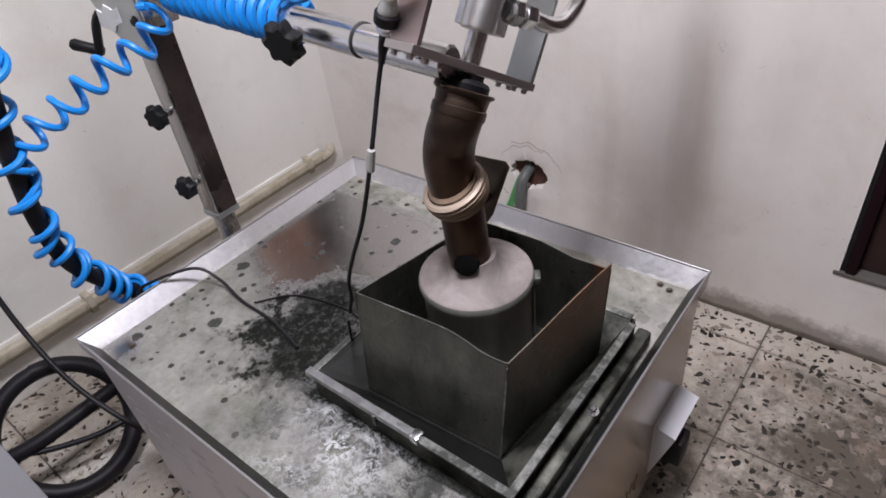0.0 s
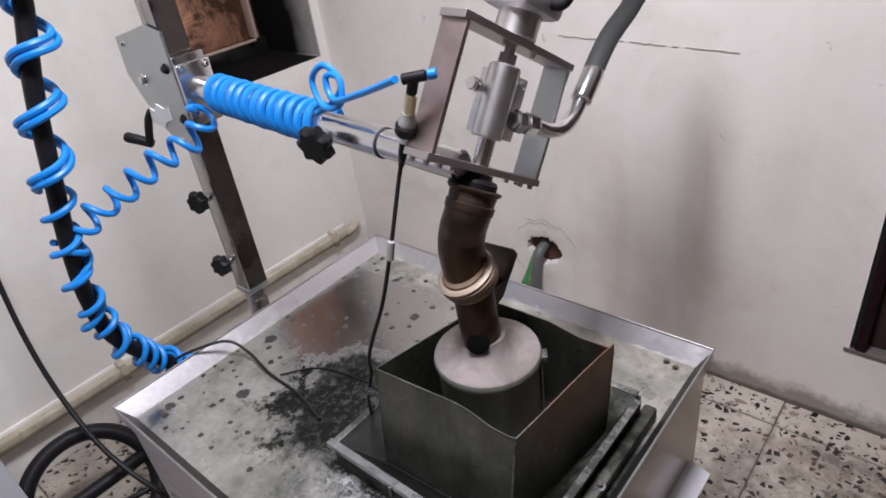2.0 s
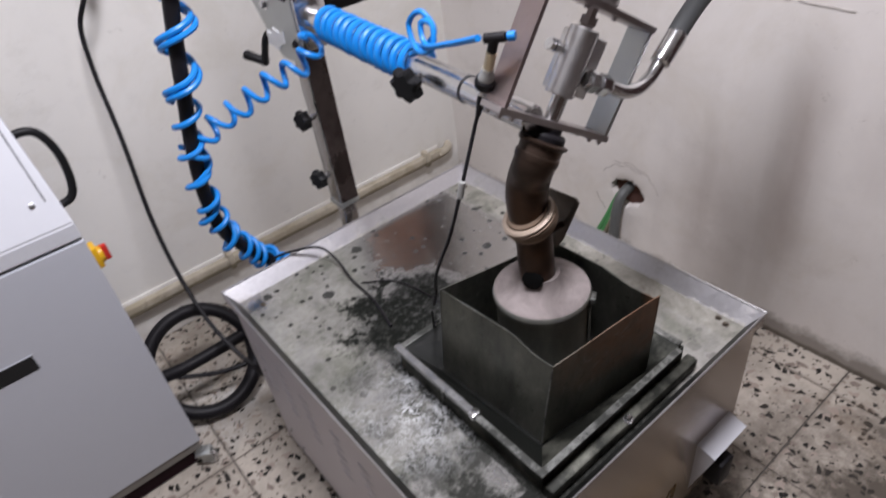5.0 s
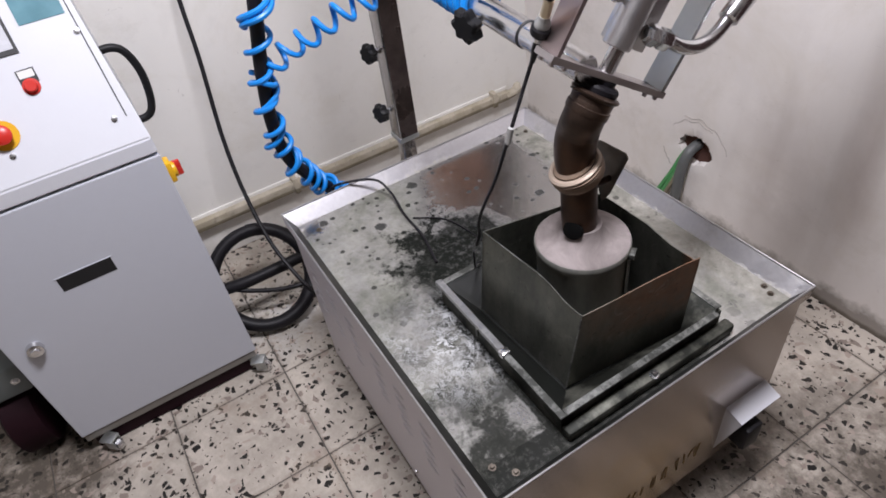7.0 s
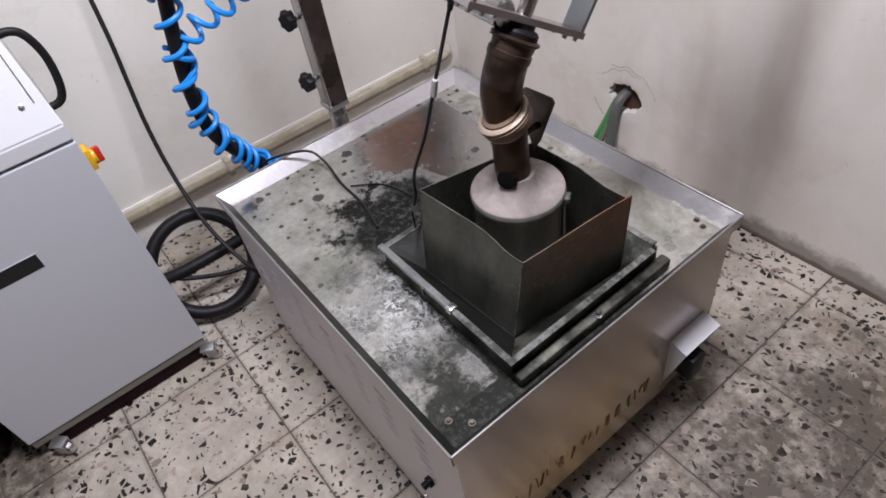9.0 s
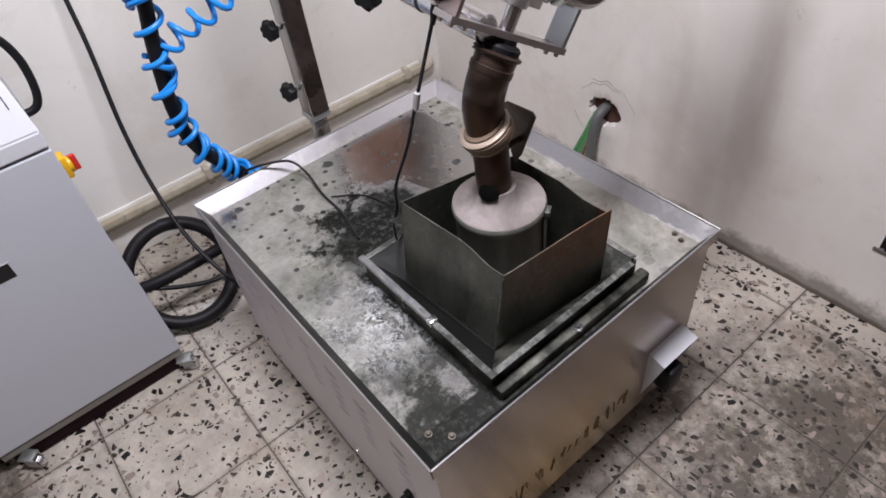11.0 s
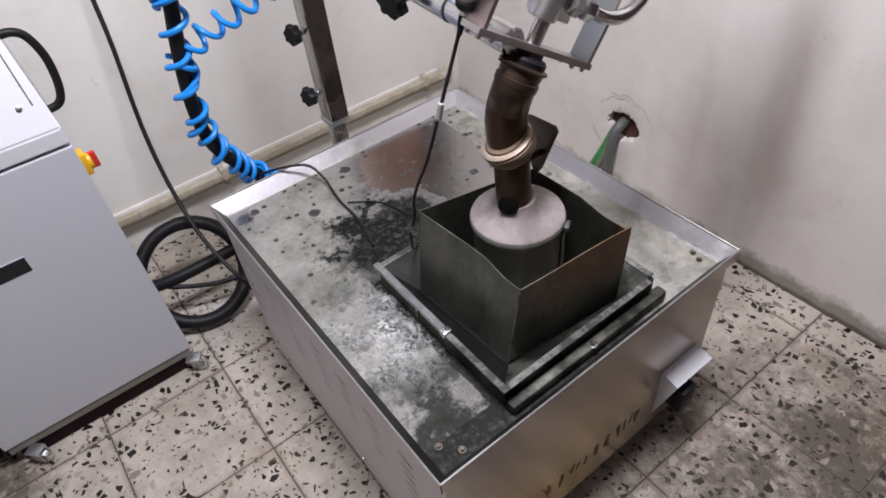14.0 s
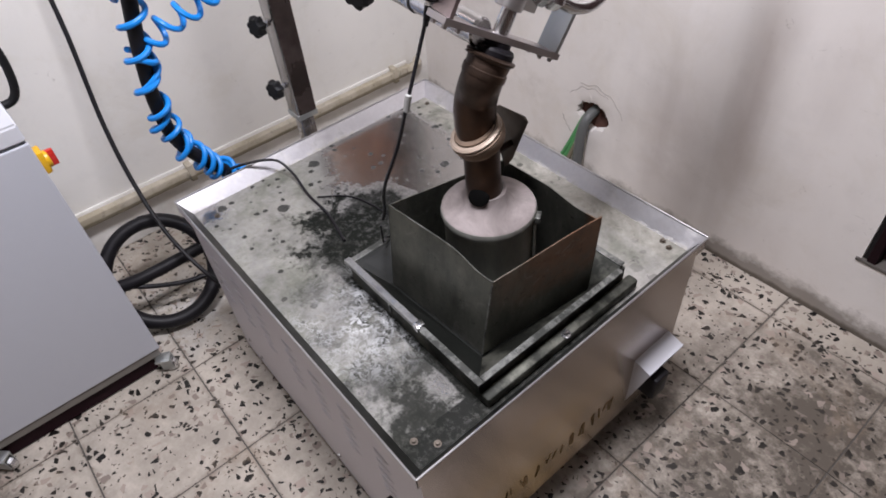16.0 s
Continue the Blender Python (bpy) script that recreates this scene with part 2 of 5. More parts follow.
MAT_STAINLESS = steel("brushed_stainless", (0.62, 0.59, 0.57), 0.34, (1, 1, 12), 0.10, (0.35, 0.27, 0.16))
m = Mat("end_panel_steel", (0.40, 0.37, 0.35), 0.3, 1.0)
g, big = m.noise(30, 6, 0.6, m.scaled(1, 1, 12)), m.noise(9, 5, 0.6)
haze = m.math("MULTIPLY", m.blob(0.925, 0.42, 0.15, 0.40, 0.95), m.ramp(big, (0.25, 0.45), (0.55, 0.98)))
MAT_END = m.out(m.mix(haze, m.mix(g, (0.37, 0.325, 0.30), (0.50, 0.45, 0.42)), (0.50, 0.33, 0.10)), m.math("ADD", m.math("MULTIPLY", g, 0.12), 0.18), m.math("SUBTRACT", 1.0, m.math("MULTIPLY", haze, 0.2)), g, 0.04, 0.0008)
m = Mat("stainless_rim", (0.5, 0.5, 0.5), 0.4, 1.0)
g, mid, fine = m.noise(30, 6, 0.6, m.scaled(4, 4, 4)), m.noise(9, 6, 0.65), m.noise(70, 6, 0.7)
crust = m.ramp(m.math("ADD", m.math("MULTIPLY", m.math("SUBTRACT", 0.5405, m.axis(2)), 80.0), m.math("MULTIPLY", m.math("SUBTRACT", m.math("ADD", mid, fine), 1.0), 2.6)), (0.25, 0.0), (0.75, 0.85))
grub = m.math("MAXIMUM", crust, m.ramp(mid, (0.52, 0.0), (0.70, 0.6)))
col = m.mix(grub, m.mix(g, (0.48, 0.47, 0.49), (0.62, 0.61, 0.63)), m.mix(m.ramp(fine, (0.38, 0.0), (0.60, 1.0)), (0.17, 0.155, 0.13), (0.52, 0.495, 0.44)))
MAT_RIM = m.out(col, m.math("ADD", m.math("MULTIPLY", g, 0.15), m.math("ADD", 0.30, m.math("MULTIPLY", grub, 0.35))), m.math("SUBTRACT", 1.0, m.math("MULTIPLY", grub, 0.8)), m.math("ADD", fine, g), 0.12, 0.001)
MAT_EDGE = steel("bright_folded_edge", (0.60, 0.59, 0.60), 0.34, (4, 4, 4), 0.4, (0.2, 0.19, 0.17))
MAT_FRONT = plain("pale_satin_side", (0.64, 0.61, 0.65), 0.45, 0.3, 0.06, 25, 0.4, 0.03)
# near rims: oil plus the dark room they mirror, put into colour
MAT_RIM_NEAR = steel("oily_reflection_rim", (0.065, 0.065, 0.060), 0.4, (4, 4, 4), 0.9, (0.02, 0.021, 0.018))
MAT_GALV = steel("galvanised_steel", (0.52, 0.54, 0.54), 0.4, (2, 2, 2), 0.12)
MAT_POLE = steel("bright_square_tube", (0.42, 0.40, 0.39), 0.24, (6, 6, 1), 0.15, (0.12, 0.09, 0.08))
MAT_CHROME = steel("chrome", (0.76, 0.76, 0.77), 0.22, (1, 1, 1), 0.06)
MAT_ALU_MATT = plain("anodised_aluminium", (0.46, 0.46, 0.48), 0.42, 0.5, 0.05, 60)
MAT_ALU = steel("turned_aluminium", (0.68, 0.67, 0.67), 0.36, (1, 1, 1), 0.05)
MAT_FRAME = steel("oiled_steel_plate", (0.54, 0.50, 0.50), 0.40, (3, 3, 3), 0.30, (0.16, 0.10, 0.095))
MAT_SOOTY = steel("sooty_sheet_steel", (0.10, 0.10, 0.092), 0.36, (3, 3, 3), 0.85, (0.014, 0.014, 0.012), 0.12)
m = Mat("shroud_steel", (0.2, 0.2, 0.18), 0.35, 1.0)
st_, mid, fine = m.noise(6, 7, 0.7, m.scaled(3, 3, 1.1)), m.noise(11, 6, 0.65), m.noise(55, 6, 0.7)
col = m.mix(m.ramp(st_, (0.32, 0.0), (0.66, 1.0)), (0.105, 0.110, 0.096), (0.235, 0.235, 0.202))
# brown reflection on the right face's upper part put into the colour
heat = m.math("MULTIPLY", m.math("SUBTRACT", m.math("ADD", m.axis(2), m.math("MULTIPLY", mid, 0.10)), 0.662), 22.0, True)
warm = m.math("MULTIPLY", m.math("MULTIPLY", m.math("SUBTRACT", m.axis(0), 0.832), 60.0, True), m.math("MULTIPLY", heat, m.ramp(mid, (0.30, 0.25), (0.55, 0.9))))
col = m.mix(warm, col, (0.25, 0.135, 0.08))
# soot in blotches over the steel
blotch = m.ramp(m.math("ADD", m.math("MULTIPLY", mid, 0.7), m.math("MULTIPLY", fine, 0.3)), (0.50, 0.0), (0.68, 0.6))
col = m.mix(blotch, col, (0.055, 0.058, 0.050))
specks = m.ramp(m.noise(90, 5, 0.75), (0.60, 0.0), (0.70, 0.75))
col = m.mix(specks, col, (0.02, 0.02, 0.017))
rubs = m.ramp(m.noise(26, 6, 0.75, None, 1.0), (0.58, 0.0), (0.72, 0.55))
col = m.mix(rubs, col, (0.36, 0.355, 0.32))
m.link(m.math("SUBTRACT", 0.5, m.math("MULTIPLY", blotch, 0.4)), m.b.inputs["Specular IOR Level"])
MAT_SHROUD = m.out(col, m.math("ADD", m.math("MULTIPLY", st_, 0.25), 0.26), m.math("SUBTRACT", 0.85, m.math("MULTIPLY", blotch, 0.7)), fine, 0.12, 0.001)
m = Mat("oily_slope", (0.1, 0.1, 0.1), 0.35, 0.6)
n1, n2 = m.noise(13, 6, 0.65), m.noise(60, 6, 0.7)
col = m.mix(m.ramp(n1, (0.42, 0.0), (0.62, 1.0)), (0.018, 0.019, 0.015), (0.135, 0.135, 0.112))
MAT_SLOPE = m.out(col, m.math("ADD", 0.42, m.math("MULTIPLY", n2, 0.3)), None, n2, 0.4, 0.001)
m = Mat("greenish_can_steel", (0.2, 0.2, 0.18), 0.45, 0.5)
n1, n2 = m.noise(8, 5, 0.6, m.scaled(2, 2, 0.6)), m.noise(50, 6, 0.7)
col = m.mix(m.ramp(n1, (0.36, 0.0), (0.64, 1.0)), (0.26, 0.268, 0.240), (0.44, 0.435, 0.39))
MAT_CAN = m.out(m.mix(m.ramp(n2, (0.60, 0.0), (0.75, 0.5)), col, (0.07, 0.07, 0.06)), None, None, n2, 0.2, 0.001)
m = Mat("stained_tray_steel", (0.3, 0.3, 0.3), 0.4, 1.0)
n1, n2 = m.noise(14, 6, 0.7), m.noise(70, 6, 0.75)
tar = m.ramp(m.math("ADD", m.math("MULTIPLY", n1, 0.65), m.math("MULTIPLY", n2, 0.35)), (0.40, 0.0), (0.54, 0.94))
col = m.mix(tar, m.mix(n2, (0.20, 0.205, 0.19), (0.46, 0.465, 0.44)), (0.022, 0.023, 0.019))
MAT_TRAY = m.out(col, m.math("ADD", 0.28, m.math("MULTIPLY", n2, 0.3)), m.math("SUBTRACT", 1.0, m.math("MULTIPLY", tar, 0.85)), n2, 0.3, 0.001)
MAT_BURNT = steel("burnt_exhaust_steel", (0.095, 0.060, 0.043), 0.30, (3, 3, 3), 0.85, (0.020, 0.014, 0.011), 0.2, 9.0)
MAT_RING = plain("beige_coupling_ring", (0.25, 0.18, 0.13), 0.5, 0.35, 0.4, 30, 0.4, 0.2)
m = Mat("burnt_copper_sheet", (0.8, 0.4, 0.22), 0.32, 1.0)
n1, n2 = m.noise(7, 6, 0.6, None, 0.8), m.noise(30, 6, 0.7)
burn = m.ramp(m.math("ADD", m.math("MULTIPLY", n1, 0.8), m.math("MULTIPLY", n2, 0.2)), (0.395, 0.0), (0.545, 0.95))
col = m.mix(burn, m.mix(n2, (0.80, 0.36, 0.21), (0.95, 0.58, 0.40)), (0.050, 0.022, 0.014))
MAT_COPPER = m.out(col, m.math("ADD", m.math("MULTIPLY", n2, 0.25), 0.2), m.math("SUBTRACT", 1.0, m.math("MULTIPLY", burn, 0.7)), n1, 0.4, 0.006)
MAT_REDDISH = steel("reddish_reflection_steel", (0.42, 0.345, 0.34), 0.42, (3, 3, 3), 0.6, (0.19, 0.125, 0.12), 0.05, 8.0)
MAT_SHIELD = steel("grey_heat_shield", (0.17, 0.145, 0.12), 0.42, (3, 3, 3), 0.7, (0.05, 0.04, 0.03), 0.08, 12.0)
MAT_BLACK = plain("black_rubber", (0.009, 0.008, 0.010), 0.5, 0, 0.3, 90, 0.25)
MAT_KNOB = plain("black_plastic_knob", (0.008, 0.008, 0.009), 0.5, 0, 0.3, 90, 0.25)
MAT_HOSE = plain("dark_grey_hose", (0.032, 0.032, 0.034), 0.6, 0, 0.25, 60)
MAT_BLUE = plain("blue_polyurethane_tube", (0.006, 0.215, 0.66), 0.42, 0, 0.12, 40, 0.5)
MAT_PRESS = plain("grey_pressure_hose", (0.075, 0.078, 0.080), 0.65, 0, 0.2, 60)
MAT_GREEN = plain("green_wire_sheath", (0.07, 0.27, 0.09), 0.5)
MAT_GREY_PAINT = plain("light_grey_powder_coat", (0.52, 0.535, 0.585), 0.42, 0, 0.03, 220, 0.4, 0.12)
# door's grey coat lightened for the light falling on the slope
MAT_CONSOLE_LIT = plain("lit_console_coat", (0.64, 0.65, 0.69), 0.40, 0, 0.03, 220, 0.4, 0.12)
MAT_WHITE_PL = plain("white_plastic", (0.72, 0.72, 0.70), 0.4)
MAT_HOOD = plain("white_painted_hood", (0.66, 0.66, 0.70), 0.4, 0, 0.05)
MAT_DARK = plain("dark_void_paint", (0.006, 0.006, 0.007), 0.7)
# near-black tone holds tar and the shroud box's dark reflection
MAT_TARRY = plain("tar_and_reflection_steel", (0.011, 0.0118, 0.0105), 0.40, 0.15, 0.8, 25, 0.25, 0.1)
MAT_VOID = plain("hole_shade_black", (0.004, 0.004, 0.004), 0.9, 0, 0.2, 40, 0.1)
MAT_RED = plain("red_plastic", (0.55, 0.03, 0.02), 0.3)
MAT_YELLOW = plain("yellow_plastic", (0.72, 0.40, 0.01), 0.35)
MAT_SCREEN = plain("teal_picture_panel", (0.13, 0.27, 0.32), 0.15, 0, 0.5, 25)
MAT_PAPER = plain("silver_label", (0.55, 0.56, 0.6), 0.25, 0, 0.25, 12)
MAT_BRASS = plain("pale_brass", (0.70, 0.60, 0.42), 0.3, 0.6)
m = Mat("painted_conduit", (0.5, 0.45, 0.36), 0.6, 0, 0.3)
n1, n2 = m.noise(9, 5, 0.65), m.noise(45, 6, 0.7)
col = m.mix(m.ramp(n1, (0.38, 0.0), (0.62, 1.0)), (0.56, 0.51, 0.42), (0.40, 0.35, 0.26))
# underside shade and dirt put into the colour as an olive-brown band
under = m.math("MULTIPLY", m.math("SUBTRACT", m.math("ADD", 0.160, m.math("MULTIPLY", n1, 0.010)), m.axis(2)), 200.0, True)
col = m.mix(m.math("MULTIPLY", under, 0.85), col, (0.17, 0.145, 0.095))
MAT_PIPE = m.out(m.mix(m.ramp(n2, (0.56, 0.0), (0.70, 0.6)), col, (0.16, 0.14, 0.11)), None, None, n2, 0.5, 0.002)
MAT_SCRAPE = plain("scraped_plaster", (0.40, 0.365, 0.34), 0.9, 0, 0.3, 60)
MAT_PALE_EDGE = plain("edge_highlight", (0.72, 0.55, 0.47), 0.45, 0.3, 0.2, 40)
MAT_BRICK = plain("crumbling_brick", (0.10, 0.052, 0.042), 0.95, 0, 0.6, 45, 0.1, 0.9)
MAT_BROWN_STEEL = steel("brown_reflecting_sheet", (0.15, 0.12, 0.112), 0.24, (6, 6, 1), 0.85, (0.035, 0.022, 0.02), 0.06, 7.0)
MAT_CLEAR = plain("clear_grey_plastic", (0.34, 0.34, 0.33), 0.25, 0, 0.15, 60)
MAT_MOTOR = plain("grey_green_motor_paint", (0.16, 0.18, 0.18), 0.45, 0.2, 0.25, 20)
MAT_WOOD = plain("dark_varnished_wood", (0.040, 0.018, 0.017), 0.5, 0, 0.6, 12)
MAT_RUST = plain("rust_lettering", (0.28, 0.19, 0.085), 0.6, 0.5, 0.6, 60)
MAT_TAPE = plain("white_tape", (0.8, 0.8, 0.8), 0.6)
MAT_CABLE = plain("grey_cable_sheath", (0.105, 0.11, 0.108), 0.5, 0, 0.25, 40)
MAT_LOUVRE = plain("pressed_louvre", (0.60, 0.575, 0.60), 0.42, 0.3, 0.08, 25, 0.4)
MAT_PLINTH = plain("dull_base_frame", (0.20, 0.185, 0.165), 0.6, 0, 0.2, 30)
MAT_BAR = steel("scraped_bright_bar", (0.50, 0.50, 0.50), 0.30, (3, 3, 3), 0.55, (0.05, 0.05, 0.045), 0.1, 30.0)
MAT_GASKET = plain("pale_gasket", (0.42, 0.335, 0.265), 0.5, 0.2, 0.3, 40)
MAT_MAROON = plain("dark_red_wheel", (0.016, 0.005, 0.008), 0.6, 0, 0.2, 40, 0.12)

# opening's reveal: soot and recess shade in its colour, pale plaster towards the room
m = Mat("sooty_shaded_reveal", (0.3, 0.3, 0.28), 0.9, 0, 0.12)
edge = m.math("ADD", m.math("MULTIPLY", m.math("SUBTRACT", m.axis(0), -0.80), 8.5), m.math("MULTIPLY", m.math("SUBTRACT", m.noise(9, 4), 0.5), 0.9), True)
side = m.math("MULTIPLY", m.math("SUBTRACT", m.axis(1), 1.36), 60.0, True)
MAT_REVEAL = m.out(m.mix(m.math("MULTIPLY", edge, side), (0.005, 0.0045, 0.0045), (0.36, 0.35, 0.33)), None, None, m.noise(30, 5), 0.3, 0.003)


def deck_material():
    """Stainless tray floor: clean and mirror-like in its back corner, dusty and stained elsewhere."""
    m = Mat("stained_deck", (0.5, 0.5, 0.5), 0.3, 1.0)
    fine, mid, big = m.noise(60, 8, 0.72), m.noise(16, 7, 0.68), m.noise(5, 5, 0.6)
    jag = m.math("MULTIPLY", m.math("SUBTRACT", m.math("ADD", m.math("MULTIPLY", mid, 0.65), m.math("MULTIPLY", fine, 0.35)), 0.5), 3.2)

    def stain(x, y, r, lo=0.30, hi=0.60, top=1.0):
        return m.ramp(m.math("ADD", m.blob(x, y, 0.533, r, 1.0), jag), (lo, 0.0), (hi, top))

    def wiped(x, y, r):
        return m.ramp(m.math("ADD", m.blob(x, y, 0.533, r, 1.0), m.math("MULTIPLY", jag, 0.35)), (0.12, 0.0), (0.42, 1.0))

    clean = m.math("MAXIMUM", wiped(0.20, 0.70, 0.32), wiped(0.35, 0.57, 0.26))
    clean = m.math("MAXIMUM", clean, stain(0.10, 0.19, 0.075, 0.3, 0.6))
    back = m.math("MULTIPLY", m.math("SUBTRACT", m.math("ADD", m.axis(1), m.math("MULTIPLY", jag, 0.03)), 0.775), 28.0, True)
    clean = m.math("MULTIPLY", clean, m.math("SUBTRACT", 1.0, back))
    dust = m.ramp(m.math("ADD", m.math("MULTIPLY", big, 0.45), m.math("MULTIPLY", mid, 0.6)), (0.38, 0.18), (0.60, 0.80))
    dust = m.math("MULTIPLY", dust, m.math("SUBTRACT", 1.0, m.math("MULTIPLY", clean, 0.9)))
    dust = m.math("MAXIMUM", dust, m.math("MULTIPLY", back, 0.85))
    steel_col = m.mix(mid, (0.44, 0.43, 0.42), (0.62, 0.60, 0.585))
    dust_col = m.mix(m.ramp(fine, (0.36, 0.0), (0.62, 1.0)), (0.090, 0.093, 0.070), (0.285, 0.282, 0.228))
    dust_col = m.mix(m.ramp(big, (0.45, 0.0), (0.62, 0.5)), dust_col, (0.15, 0.152, 0.116))
    dust_col = m.mix(m.math("MULTIPLY", back, 0.75), dust_col, m.mix(m.ramp(fine, (0.36, 0.0), (0.62, 1.0)), (0.24, 0.22, 0.185), (0.50, 0.475, 0.42)))
    col = m.mix(dust, steel_col, dust_col)
    cloud = m.ramp(m.math("ADD", m.math("MULTIPLY", m.noise(8, 6, 0.7, None, 0.6), 0.7), m.math("MULTIPLY", fine, 0.3)), (0.43, 0.0), (0.60, 0.85))
    col = m.mix(m.math("MULTIPLY", cloud, dust), col, (0.075, 0.080, 0.060))
    # greenish black oil: by the insert, along the near edges, and in scattered drips
    oil = stain(0.385, 0.415, 0.20, 0.30, 0.55)
    for x, y, r, top in ((0.47, 0.34, 0.11, 0.95), (0.56, 0.312, 0.10, 0.9), (0.66, 0.312, 0.09, 0.85), (0.76, 0.30, 0.10, 0.85), (0.84, 0.22, 0.17, 0.92), (0.74, 0.205, 0.12, 0.8), (0.875, 0.34, 0.14, 0.95), (0.885, 0.45, 0.13, 0.95), (0.885, 0.56, 0.11, 0.9), (0.89, 0.66, 0.08, 0.7), (0.60, 0.195, 0.07, 0.6), (0.48, 0.245, 0.08, 0.55), (0.30, 0.47, 0.10, 0.7)):
        oil = m.math("MAXIMUM", oil, stain(x, y, r, 0.34, 0.80, top))
    core = m.math("ADD", m.math("MAXIMUM", m.blob(0.425, 0.405, 0.533, 0.19, 1.0), m.blob(0.37, 0.47, 0.533, 0.15, 1.0)), m.math("MULTIPLY", m.math("SUBTRACT", mid, 0.5), 0.95))
    oil = m.math("MAXIMUM", oil, m.ramp(core, (0.22, 0.0), (0.50, 0.97)))
    # tarry margins beside the insert and along its end strip
    def margin(a, lo, ka, b, hi, kb):
        u = m.math("MULTIPLY", m.math("SUBTRACT", m.axis(a), lo), ka, True)
        v = m.math("MULTIPLY", m.math("SUBTRACT", hi, m.axis(b)), kb, True)
        return m.ramp(m.math("ADD", m.math("MULTIPLY", u, v), m.math("MULTIPLY", jag, 0.40)), (0.18, 0.0), (0.55, 0.97))

    oil = m.math("MAXIMUM", oil, margin(0, 0.855, 60.0, 1, 0.70, 7.0))
    oil = m.math("MAXIMUM", oil, m.math("MULTIPLY", margin(1, 0.292, 40.0, 1, 0.345, 60.0), m.math("MULTIPLY", m.math("SUBTRACT", m.axis(0), 0.40), 12.0, True)))
    for scale, cut, some, far in ((21.0, 0.15, 0.42, 0.0), (40.0, 0.15, 0.40, 0.0)):
        v = m.node("ShaderNodeTexVoronoi", Scale=scale, Randomness=1.0)
        m.link(m.co, v.inputs["Vector"])
        pick = m.node("ShaderNodeSeparateColor")
        m.link(v.outputs["Color"], pick.inputs[0])
        edge = m.math("SUBTRACT", m.math("ADD", m.math("MULTIPLY", pick.outputs[1], 0.20), cut), m.math("ADD", v.outputs["Distance"], m.math("MULTIPLY", m.math("SUBTRACT", fine, 0.5), 0.55)))
        drop = m.math("MULTIPLY", m.math("MULTIPLY", edge, 14.0, True), m.math("LESS_THAN", pick.outputs[0], some))
        zone = m.math("MULTIPLY", m.math("SUBTRACT", 0.62, m.axis(0)), 4.0, True)
        oil = m.math("MAXIMUM", oil, m.math("MULTIPLY", drop, m.math("ADD", m.math("MULTIPLY", zone, 0.6), 0.3)))
    grit = m.math("MULTIPLY", m.ramp(m.noise(120, 5, 0.75), (0.57, 0.0), (0.68, 0.7)), dust)
    oil = m.math("MAXIMUM", oil, m.math("MULTIPLY", grit, 0.55))
    speck = m.ramp(m.noise(85, 7, 0.78), (0.36, 0.88), (0.50, 1.0))
    oil = m.math("MULTIPLY", oil, speck)
    col = m.mix(oil, col, (0.0105, 0.0115, 0.0098))
    # pale veins: glints of the wrinkled oil film put into the colour
    vein = m.math("ABSOLUTE", m.math("SUBTRACT", m.noise(30, 6, 0.7), 0.5))
    sc = m.math("MULTIPLY", m.blob(0.62, 0.255, 0.533, 0.12, 0.9), m.ramp(vein, (0.0, 0.6), (0.030, 0.0)))
    col = m.mix(sc, col, (0.74, 0.75, 0.76))
    pale = m.math("MULTIPLY", m.math("MULTIPLY", m.blob(0.60, 0.262, 0.533, 0.17, 0.9), m.ramp(mid, (0.40, 0.15), (0.58, 1.0))), m.ramp(m.noise(65, 9, 0.8, None, 1.2), (0.49, 0.0), (0.53, 0.8)))
    col = m.mix(pale, col, (0.70, 0.71, 0.72))
    cover = m.math("MAXIMUM", m.math("MAXIMUM", dust, oil), sc)
    metal = m.math("SUBTRACT", 1.0, cover, True)
    rough = m.math("ADD", m.math("MULTIPLY", m.math("MAXIMUM", dust, oil), 0.42), m.math("ADD", m.math("MULTIPLY", fine, 0.10), 0.13), True)
    m.link(m.math("SUBTRACT", 0.45, m.math("MULTIPLY", m.math("MAXIMUM", oil, m.math("MULTIPLY", dust, 0.8)), 0.42)), m.b.inputs["Specular IOR Level"])
    return m.out(col, rough, metal, m.math("ADD", fine, mid), 0.16, 0.0015)


MAT_DECK = deck_material()

# can and cone of the exhaust: pale ash over dull steel
m = Mat("ash_coated_can", (0.3, 0.28, 0.28), 0.9, 0.0, 0.12)
n1, n2 = m.noise(13, 7, 0.7, None, 0.5), m.noise(70, 6, 0.7)
col = m.mix(m.ramp(n1, (0.35, 0.0), (0.65, 1.0)), (0.285, 0.248, 0.24), (0.165, 0.142, 0.135))
MAT_ASH = m.out(m.mix(m.ramp(n2, (0.6, 0.0), (0.75, 0.5)), col, (0.14, 0.12, 0.12)), None, None, n2, 0.2, 0.001)

# ---------------------------------------------------------------- building helpers
ORIGIN = {}


def thing(name, at, label, category, group="", kind=""):
    ob = new(name)
    ob.empty_display_size = 0.05
    ob.location = at
    ORIGIN[ob.name] = Vector(at)
    return tagged(ob, label, category, group, kind)


def root_of(ob):
    while ob.parent:
        ob = ob.parent
    return ob


